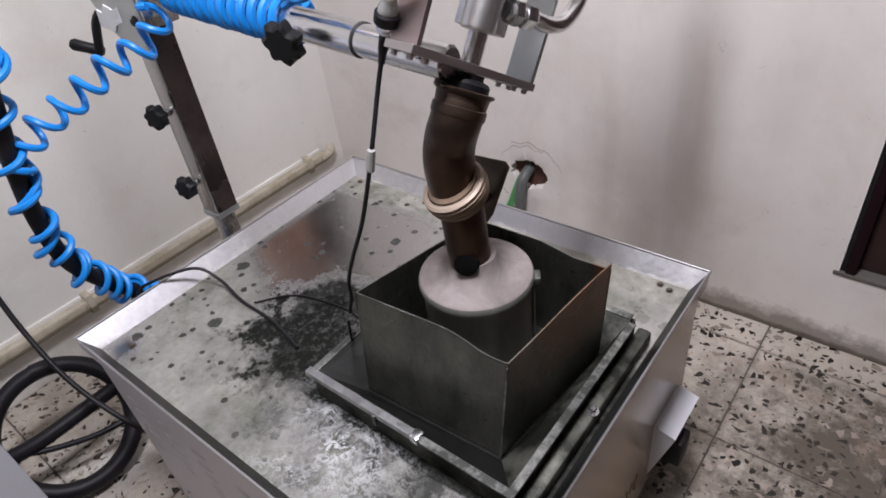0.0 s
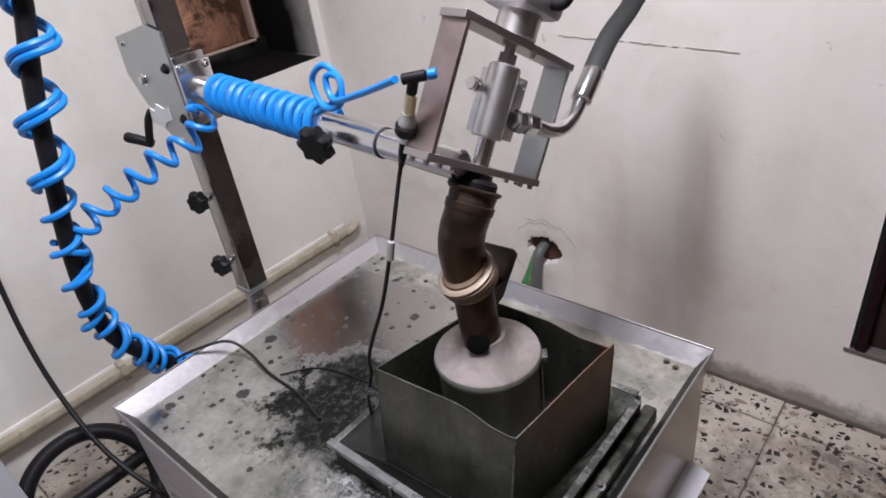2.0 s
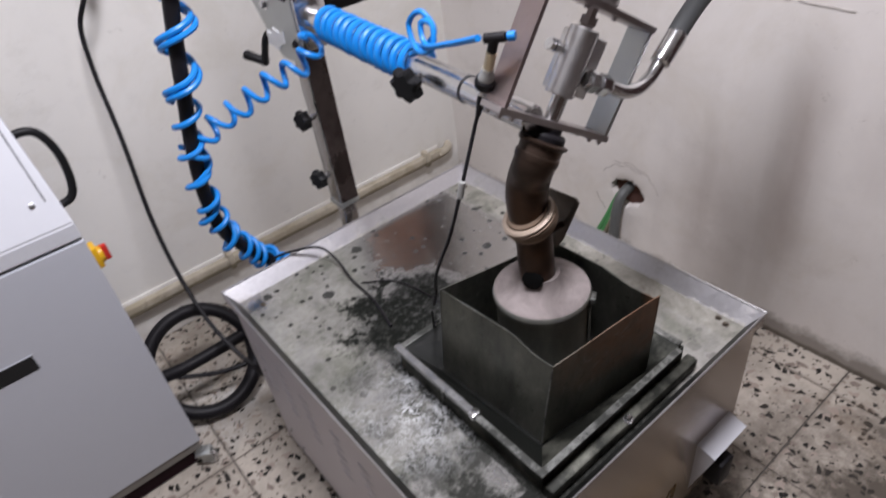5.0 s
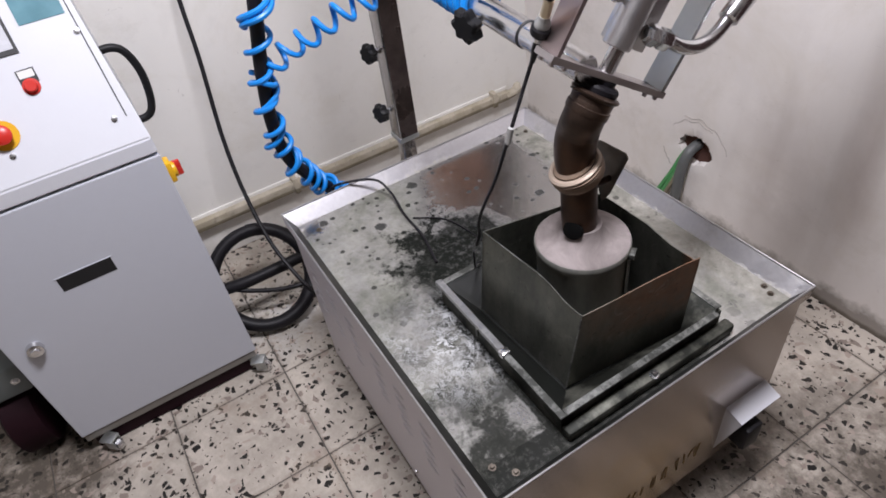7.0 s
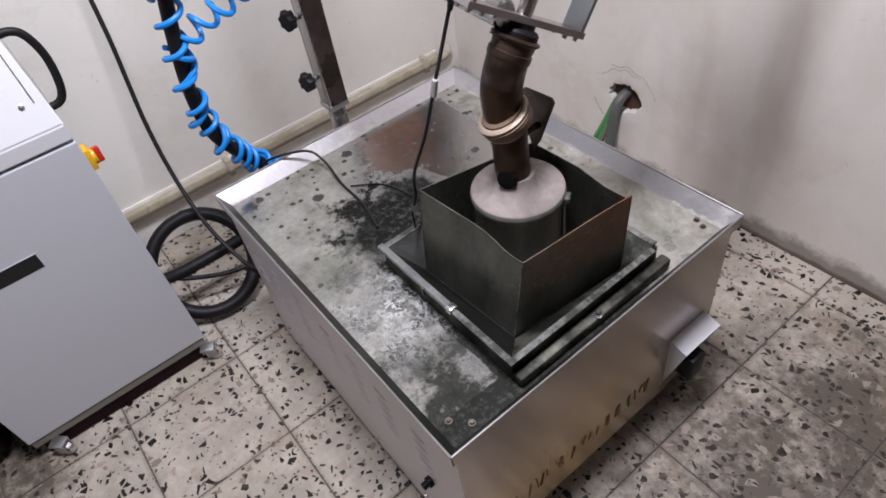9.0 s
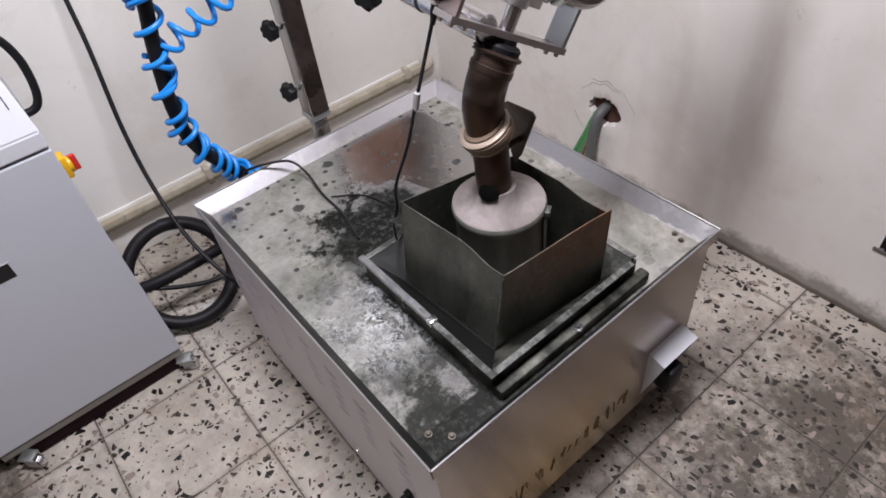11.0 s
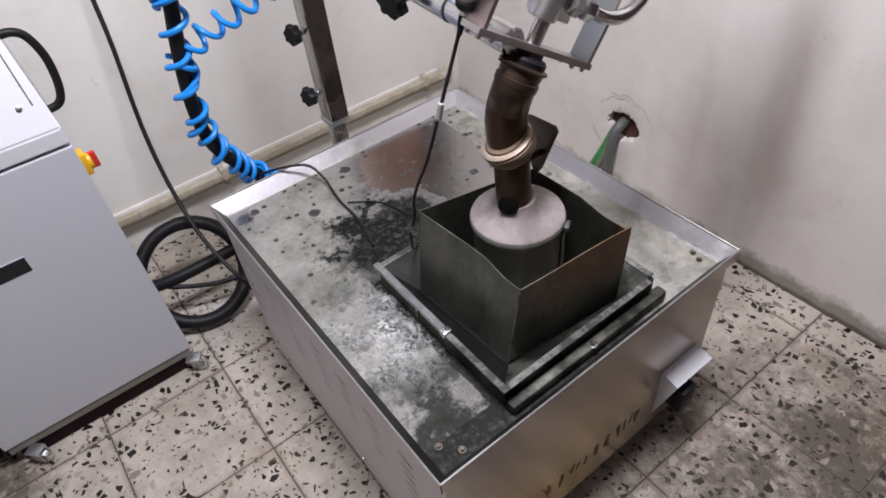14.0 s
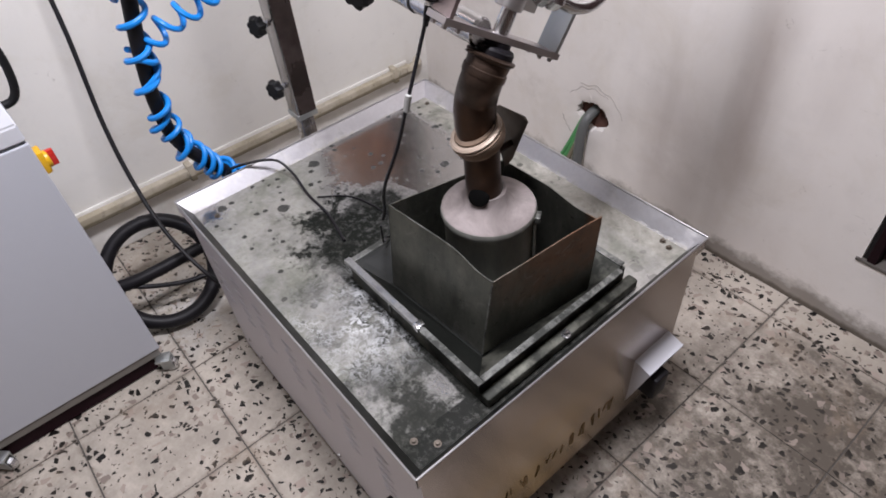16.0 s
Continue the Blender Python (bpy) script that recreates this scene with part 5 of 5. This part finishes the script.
part("ferrule", lathe(L(0.140, -0.034, 0.134), L(0.164, -0.026, 0.190), [(0, 0.012), (0.003, 0.0155), (0.050, 0.0165), (0.054, 0.0155)], 24), MAT_CHROME, ph, "crimped steel ferrule")
part("hose", tube([L(0.157, -0.028, 0.176), L(0.172, -0.022, 0.208), L(0.197, -0.014, 0.248), L(0.240, -0.005, 0.302), L(0.268, 0.0, 0.36), L(0.272, 0.005, 0.41), L(0.24, 0.02, 0.52), L(0.12, 0.03, 0.59), L(0.03, 0.0, 0.542)], 0.0155, 16), MAT_PRESS, ph, "dark grey rubber hose")

# valve at the end of the arm, with its cable
V0, V1 = Vector((0.663, 0.4575, 1.113)), Vector((0.692, 0.456, 1.185))
vd = (V1 - V0).normalized()
va = thing("air_valve", tuple(V0), "small push-in air valve with brass body on the arm", "valve")
part("base_nut", lathe(V0 - vd * 0.012, V1, [(0, 0.0085), (0.005, 0.0085), (0.0052, 0.0105), (0.012, 0.0105)], 6), MAT_CHROME, va)
part("black_ring", lathe(V0, V1, [(0, 0.0135), (0.002, 0.0145), (0.012, 0.0145), (0.014, 0.0125)], 24), MAT_BLACK, va)
part("white_body", lathe(V0 + vd * 0.014, V1, [(0, 0.0115), (0.005, 0.0115), (0.010, 0.0090), (0.017, 0.0085)], 20), MAT_CLEAR, va)
part("brass_body", lathe(V0 + vd * 0.030, V1, [(0, 0.0075), (0.026, 0.0075), (0.028, 0.006)], 16), MAT_BRASS, va)
part("tee", merge(rod(V1 - vd * 0.020, V1 + vd * 0.002, 0.0066, 14), rod(V1 + Vector((-0.012, -0.007, 0.0)), V1 + Vector((0.013, 0.008, 0.003)), 0.0068, 14)), MAT_BLACK, va, "black push-in tee")
part("stub", rod(V1 + Vector((0.014, 0.009, 0.003)), V1 + Vector((0.023, 0.015, 0.004)), 0.0062, 12), MAT_BLUE, va, "blue tube end")
part("bracket_arm", rod(V0 - vd * 0.002, V0 + Vector((-0.008, 0.048, -0.048)), 0.006, 10), MAT_CHROME, va)

sc = thing("sensor_cable", (0.58, 0.373, 0.71), "thin black sensor cable running down to the shroud", "cable")
CL = Vector((0.650, 0.407, 0.965))
part("cable", tube([V0 - vd * 0.03, (0.645, 0.447, 1.045), CL, (0.634, 0.388, 0.885), (0.611, 0.374, 0.82), (0.593, 0.373, 0.775), (0.586, 0.376, 0.743), (0.577, 0.373, 0.71)], 0.0029, 8), MAT_BLACK, sc)
part("grip", lathe(V0 - vd * 0.012, V0 - vd * 0.06, [(0, 0.0062), (0.018, 0.0062), (0.028, 0.0048), (0.04, 0.004)], 14), MAT_BLACK, sc)
part("clip", rod(CL + Vector((0.002, 0.003, 0.014)), CL - Vector((0.002, 0.002, 0.014)), 0.0052, 10), MAT_CLEAR, sc, "clear plastic clip")
whole("deck_cable", tube([(0.577, 0.366, 0.70), (0.560, 0.375, 0.64), (0.520, 0.405, 0.605), (0.488, 0.45, 0.560), (0.455, 0.48, 0.538), (0.394, 0.488, 0.536), (0.290, 0.465, 0.536), (0.232, 0.406, 0.536)], 0.002, 6), MAT_BLACK, "thin dark wire lying on the tray floor", "cable")
whole("tray_cable", tube([(-0.05, 0.29, 0.44), (-0.01, 0.29, 0.53), (0.036, 0.311, 0.572), (0.085, 0.383, 0.578), (0.133, 0.402, 0.556), (0.21, 0.395, 0.538), (0.304, 0.391, 0.536), (0.40, 0.37, 0.536)], 0.0032, 8), MAT_BLACK, "thin black cable laid over the tray rim", "cable")

# ---------------------------------------------------------------- hoses on the left
HP = [(0.02, 0.37, 1.62), (0.01, 0.355, 1.48), (0.0, 0.341, 1.394), (0.0, 0.316, 1.283), (0.0, 0.276, 1.158), (0.0, 0.240, 1.0), (-0.01, 0.220, 0.89), (-0.02, 0.208, 0.76), (-0.03, 0.224, 0.65), (-0.05, 0.300, 0.52), (-0.065, 0.345, 0.45), (-0.07, 0.40, 0.32), (-0.06, 0.43, 0.18), (-0.05, 0.44, 0.02)]
bh = thing("black_hose", (-0.05, 0.44, 0.0), "thick black rubber hose hanging beside the tank", "hose")
part("hose", tube(HP, 0.0155, 14), MAT_BLACK, bh)
part("end_sleeve", rod((-0.05, 0.44, 0.0), (-0.051, 0.4395, 0.06), 0.019, 18), MAT_GALV, bh, "steel end sleeve")
air = thing("coiled_air_hose", (-0.09, 0.33, 0.48), "bright blue spiral air hose wound round hose and arm", "hose")
part("loose_coil", tube(coil(HP[1:6], 0.031, 5, 22), 0.0066, 8, smooth_path=False), MAT_BLUE, air)
part("second_coil", tube(coil([Vector(p) + Vector((0.004, 0.002, -0.013)) for p in HP[1:6]], 0.0325, 5, 22), 0.0064, 8, smooth_path=False), MAT_BLUE, air)
part("tight_coil", tube(coil(HP[5:11], 0.0250, 11, 20, lambda f: 1 - (1 - f) ** 1.35, 0.16), 0.0064, 8, smooth_path=False), MAT_BLUE, air)
part("doubled_coil", tube(coil(HP[6:11], 0.0262, 6, 20, lambda f: 1 - (1 - f) ** 1.25, 0.2), 0.0064, 8, smooth_path=False), MAT_BLUE, air)
part("stretched_coil", tube(coil([(-0.01, 0.215, 0.868), (-0.012, 0.25, 0.895), (0.0, 0.29, 0.925), (0.033, 0.34, 0.957), (0.06, 0.40, 0.985), (0.076, 0.46, 1.005), (0.09, 0.495, 1.036), (0.10, 0.50, 1.07)], 0.022, 8, 22), 0.0062, 8, smooth_path=False), MAT_BLUE, air)
part("arm_coil", tube(coil([A0 + AD * 0.095, A0 + AD * 0.25, A0 + AD * 0.405], 0.0290, 13, 24, None, 0.02), 0.0068, 8, smooth_path=False), MAT_BLUE, air)
part("end_loop", tube([A0 + AD * 0.405 + Vector((0, -0.015, 0.026)), A0 + AD * 0.44 + Vector((0, -0.01, 0.045)), A0 + AD * 0.46 + Vector((0, 0, 0.075)), A0 + AD * 0.435 + Vector((0, -0.005, 0.100)), A0 + AD * 0.405 + Vector((0, -0.01, 0.075)),
                       A0 + AD * 0.43 + Vector((0, -0.018, 0.042)), A0 + AD * 0.475 + Vector((0, -0.02, 0.055)), A0 + AD * 0.470 + Vector((0, -0.01, 0.088)), A0 + AD * 0.44 + Vector((0, -0.01, 0.085)), A0 + AD * 0.46 + Vector((0, -0.02, 0.058)), A0 + AD * 0.54 + Vector((0, -0.035, 0.085)), V1 + Vector((-0.02, -0.010, 0.0))], 0.0048, 8, 0.006), MAT_BLUE, air)

# coil of thick black hose leaning on the floor
co = thing("hose_coil", (-0.2, 0.03, 0.0), "coil of thick black rubber hose on the floor", "hose")
C0 = Vector((-0.275, 0.075, 0.152))
U_, R_ = Vector((-0.072, 0.055, 0.125)).normalized(), None
N_ = (Vector((1.3, -0.07, 1.48)) - C0).normalized()
U_ = (U_ - N_ * U_.dot(N_)).normalized()
R_ = U_.cross(N_).normalized()
loop = []
for k in range(56):
    w = radians(-150 + k * 11.2)
    rr = 0.150 + 0.008 * math.sin(k * 0.21)
    loop.append(C0 + U_ * (math.sin(w) * rr * 1.02) + R_ * (math.cos(w) * rr) + N_ * (0.012 * math.sin(k * 0.16)))
part("loop", tube(loop, 0.0205, 14, 0.02), MAT_BLACK, co)
part("strand", tube([C0 + R_ * -0.150 - U_ * 0.045, C0 - R_ * 0.05 - U_ * 0.02 + N_ * 0.02, C0 + R_ * 0.09 + U_ * 0.035 + N_ * 0.02, C0 + R_ * 0.15 + U_ * 0.06]
                    , 0.0185, 12), MAT_BLACK, co)
part("strand", tube([C0 - R_ * 0.145 - U_ * 0.02, C0 - R_ * 0.06 - U_ * 0.045 + N_ * 0.015, C0 + R_ * 0.06 - U_ * 0.05, C0 + R_ * 0.16 - U_ * 0.03], 0.0075, 10), MAT_BLACK, co)

# ---------------------------------------------------------------- control cabinet
CX, CY0, CY1 = -0.06, -0.545, -0.044
cab = thing("control_cabinet", (-0.26, -0.30, 0.0), "light grey control cabinet on castors with a sloping panel", "cabinet")
part("body", box(-0.46, CX - 0.018, CY0 + 0.002, CY1 - 0.002, 0.085, 0.80, 0.004), MAT_GREY_PAINT, cab, "", False)
part("plinth", box(-0.455, CX - 0.004, CY0 + 0.004, CY1 - 0.006, 0.052, 0.0795, 0.002), MAT_PLINTH, cab, "dull grey-brown base frame under the door", False)
# dark block filling the space between base frame and floor
part("under_block", box(-0.44, CX - 0.012, CY0 + 0.02, CY1 - 0.030, 0.004, 0.052, 0.002), MAT_MAROON, cab, "dark maroon block below the base frame", False)
door = part("door", box(CX - 0.018, CX, CY0, CY1, 0.080, 0.772, 0.003), MAT_GREY_PAINT, cab, "plain light grey door", False)
part("grip_slot", prism([(-0.365, 0.577), (-0.243, 0.577), (-0.243, 0.537), (-0.365, 0.537)], 0, CX - 0.001, CX + 0.0006), MAT_DARK, door, "black recessed finger slot", False)
part("slot_edge", box(CX - 0.0005, CX + 0.0015, -0.369, -0.239, 0.577, 0.579), MAT_GREY_PAINT, door, "", False)
part("lock", lathe((CX, -0.488, 0.424), (CX + 0.03, -0.488, 0.424), [(0, 0.019), (0.002, 0.020), (0.014, 0.018), (0.016, 0.011), (0.022, 0.010)], 24), MAT_CHROME, door, "round chromed lock")
# console: upright strip, then a panel leaning back
P0, P1 = Vector((CX, 0, 0.817)), Vector((-0.30, 0, 1.235))
bm = bmesh.new()
f0, f1 = CY1 - 0.0, CY1 - 0.034
prof = [(CX, 0.778), (P0.x, P0.z), (P1.x, P1.z), (-0.46, 1.235), (-0.46, 0.778)]
lo = [bm.verts.new((x, CY0, z)) for x, z in prof]
hi = [bm.verts.new((x, (f1 if z > 1.2 else f0), z)) for x, z in prof]
bm.faces.new(lo)
bm.faces.new(hi[::-1])
for k in range(5):
    bm.faces.new((lo[k], lo[(k + 1) % 5], hi[(k + 1) % 5], hi[k]))
bmesh.ops.bevel(bm, geom=list(bm.edges), offset=0.004, segments=2, affect="EDGES")
con_ = part("console", bm, MAT_CONSOLE_LIT, cab, "light grey sloping control console", False)
pd = (P1 - P0).normalized()
pn = Vector((pd.z, 0, -pd.x))


def on_panel(y, z, lift=0.0):
    return P0 + pd * ((z - P0.z) / pd.z) + Vector((0, y, 0)) + pn * lift


def panel_plate(y0, y1, z0, z1, lift, thick, bm=None, skew=0.0):
    return sheet([on_panel(y0 + skew, z0, lift), on_panel(y1 + skew, z0, lift), on_panel(y1, z1, lift), on_panel(y0, z1, lift)], thick, bm)


part("groove", sheet([on_panel(-0.0705, 0.868, 0.0004), on_panel(-0.068, 0.868, 0.0004), on_panel(-0.0795, 1.20, 0.0004), on_panel(-0.082, 1.20, 0.0004)], 0.0006), MAT_HOSE, con_, "thin seam", False)
part("picture", panel_plate(-0.174, -0.085, 1.066, 1.16, 0.0003, 0.001), MAT_SCREEN, con_, "teal picture plate", False)
part("screen", panel_plate(-0.42, -0.196, 1.026, 1.17, 0.0003, 0.003), MAT_HOSE, con_, "grey framed display", False)
part("screen_glass", panel_plate(-0.415, -0.202, 1.034, 1.165, 0.0033, 0.001), MAT_PAPER, con_, "pale display glass", False)
for y, z in ((-0.081, 1.032), (-0.094, 0.870), (-0.298, 0.868), (-0.47, 0.868)):
    p = on_panel(y, z)
    part("screw", lathe(p, p + pn, [(0, 0.0065), (0.003, 0.006), (0.0035, 0.003)], 16), MAT_CHROME, con_)
p = on_panel(-0.206, 0.967)
bt = part("push_button", lathe(p, p + pn, [(0, 0.017), (0.003, 0.0165), (0.0032, 0.0125), (0.012, 0.012), (0.014, 0.010)], 24), MAT_RED, con_, "red push button")
part("button_tag", panel_plate(-0.222, -0.187, 0.972, 0.998, 0.0002, 0.001), MAT_HOSE, bt, "black label holder", False)
part("tag_face", panel_plate(-0.219, -0.190, 0.983, 0.996, 0.0013, 0.0005), MAT_WHITE_PL, bt, "white tag", False)
p = on_panel(-0.296, 0.905)
es = part("emergency_stop", lathe(p, p + pn, [(0, 0.013), (0.012, 0.013), (0.013, 0.019), (0.022, 0.020), (0.026, 0.015), (0.027, 0.004)], 28), MAT_RED, con_, "red mushroom emergency stop")
part("stop_plate", lathe(p, p + pn, [(0.0002, 0.030), (0.0015, 0.030)], 32), MAT_YELLOW, es, "yellow round backing plate")
p = on_panel(-0.315, 0.985)
part("push_button", lathe(p, p + pn, [(0, 0.017), (0.003, 0.0165), (0.0032, 0.0125), (0.012, 0.012), (0.014, 0.010)], 24), MAT_BLACK, con_, "black push button")
# side handle
hs = [Vector((-0.2, CY1 - 0.03, 0.975)), Vector((-0.2, CY1 + 0.010, 0.974)), Vector((-0.198, CY1 + 0.032, 0.955)), Vector((-0.194, CY1 + 0.044, 0.905)), Vector((-0.194, CY1 + 0.038, 0.84)), Vector((-0.197, CY1 + 0.020, 0.806)), Vector((-0.2, CY1 - 0.02, 0.80))]
part("side_handle", tube(hs, 0.0090, 12, 0.006), MAT_KNOB, cab, "black bow handle")
# yellow and red main switch on the side
sw = part("main_switch", box(-0.105, -0.045 - 0.02, CY1 - 0.004, CY1 + 0.012, 0.690, 0.742, 0.004), MAT_YELLOW, cab, "yellow switch plate")
part("switch_knob", lathe((-0.085, CY1 + 0.010, 0.714), (-0.085, CY1 + 0.040, 0.714), [(0, 0.019), (0.008, 0.019), (0.010, 0.016)], 24), MAT_YELLOW, sw)
part("switch_grip", box(-0.091, -0.079, CY1 + 0.014, CY1 + 0.032, 0.695, 0.733, 0.003), MAT_RED, sw, "red switch grip")
# castors


def castor(x, y, turn):
    m = Matrix.Translation((x, y, 0)) @ Matrix.Rotation(radians(turn), 4, "Z") @ Matrix.Diagonal((0.80, 0.80, 0.76, 1))
    c = part("castor", box(-0.025, 0.025, -0.022, 0.022, 0.060, 0.070, 0.002, None, m), MAT_GALV, cab, "small swivel castor")
    part("fork", merge(box(-0.028, 0.012, -0.018, -0.014, 0.018, 0.062, 0.002, None, m), box(-0.028, 0.012, 0.014, 0.018, 0.018, 0.062, 0.002, None, m)), MAT_GALV, c)
    part("wheel", lathe((-0.014, -0.012, 0.026), (-0.014, 0.012, 0.026), [(0, 0.022), (0.003, 0.026), (0.021, 0.026), (0.024, 0.022)], 24, None, m), MAT_CHROME, c, "bright metal castor wheel")


castor(-0.050, -0.052, 240)
castor(-0.045, -0.490, 225)
castor(-0.42, -0.09, 10)
castor(-0.42, -0.50, 30)

# pump beside the cabinet
pu = thing("pump_unit", (-0.25, -0.67, 0.0), "dark pump wheel with a grey motor block beside the cabinet", "pump")
part("wheel", lathe((-0.22, -0.60, 0.115), (-0.22, -0.70, 0.115), [(0, 0.095), (0.008, 0.112), (0.085, 0.112), (0.095, 0.095)], 40), MAT_MAROON, pu, "dark red-black wheel")
part("motor", box(-0.34, -0.15, -0.72, -0.575, 0.235, 0.33, 0.01), MAT_MOTOR, pu, "grey metal motor block")
part("saddle", box(-0.30, -0.18, -0.69, -0.61, 0.19, 0.24, 0.004), MAT_DARK, pu)
for y in (-0.60, -0.69):
    part("bolt", bolt_head((-0.15, y, 0.285), (1, 0, 0), 0.007, 0.007), MAT_CHROME, pu)

# loose mortar by the cabinet
rnd = random.Random(12)
bm = bmesh.new()
for k in range(60):
    x, y = -0.33 + rnd.gauss(0, 0.07) + 0.05, 0.05 + rnd.gauss(0, 0.06)
    s = rnd.uniform(0.002, 0.009)
    t = bmesh.new()
    bmesh.ops.create_icosphere(t, subdivisions=1, radius=s)
    for v in t.verts:
        v.co *= rnd.uniform(0.7, 1.2)
        v.co.z = max(v.co.z * 0.6, -s * 0.3)
    merge(bm, t, Matrix.Translation((x, y, s * 0.3)))
whole("mortar_crumbs", bm, MAT_MORTAR, "crumbs of pale mortar on the floor", "debris", "stuff")

# ---------------------------------------------------------------- floor tiles
base = bmesh.new()
box(0.0018, TILE - 0.0018, 0.0018, TILE - 0.0018, -0.02, 0.0, 0.0010, base)
tile_mesh = bpy.data.meshes.new("floor_tile")
base.to_mesh(tile_mesh)
base.free()
tile_mesh.materials.append(MAT_TILE)
rnd = random.Random(21)
for ix in range(-2, 9):
    for iy in range(-9, 5):
        x, y = ix * TILE, iy * TILE
        if x + TILE < XW or x > XE or y > YB:
            continue
        ob = new("floor_tile", tile_mesh)
        ob.parent = FLOOR
        ob.location = (x, y, rnd.uniform(-0.0006, 0.0006))
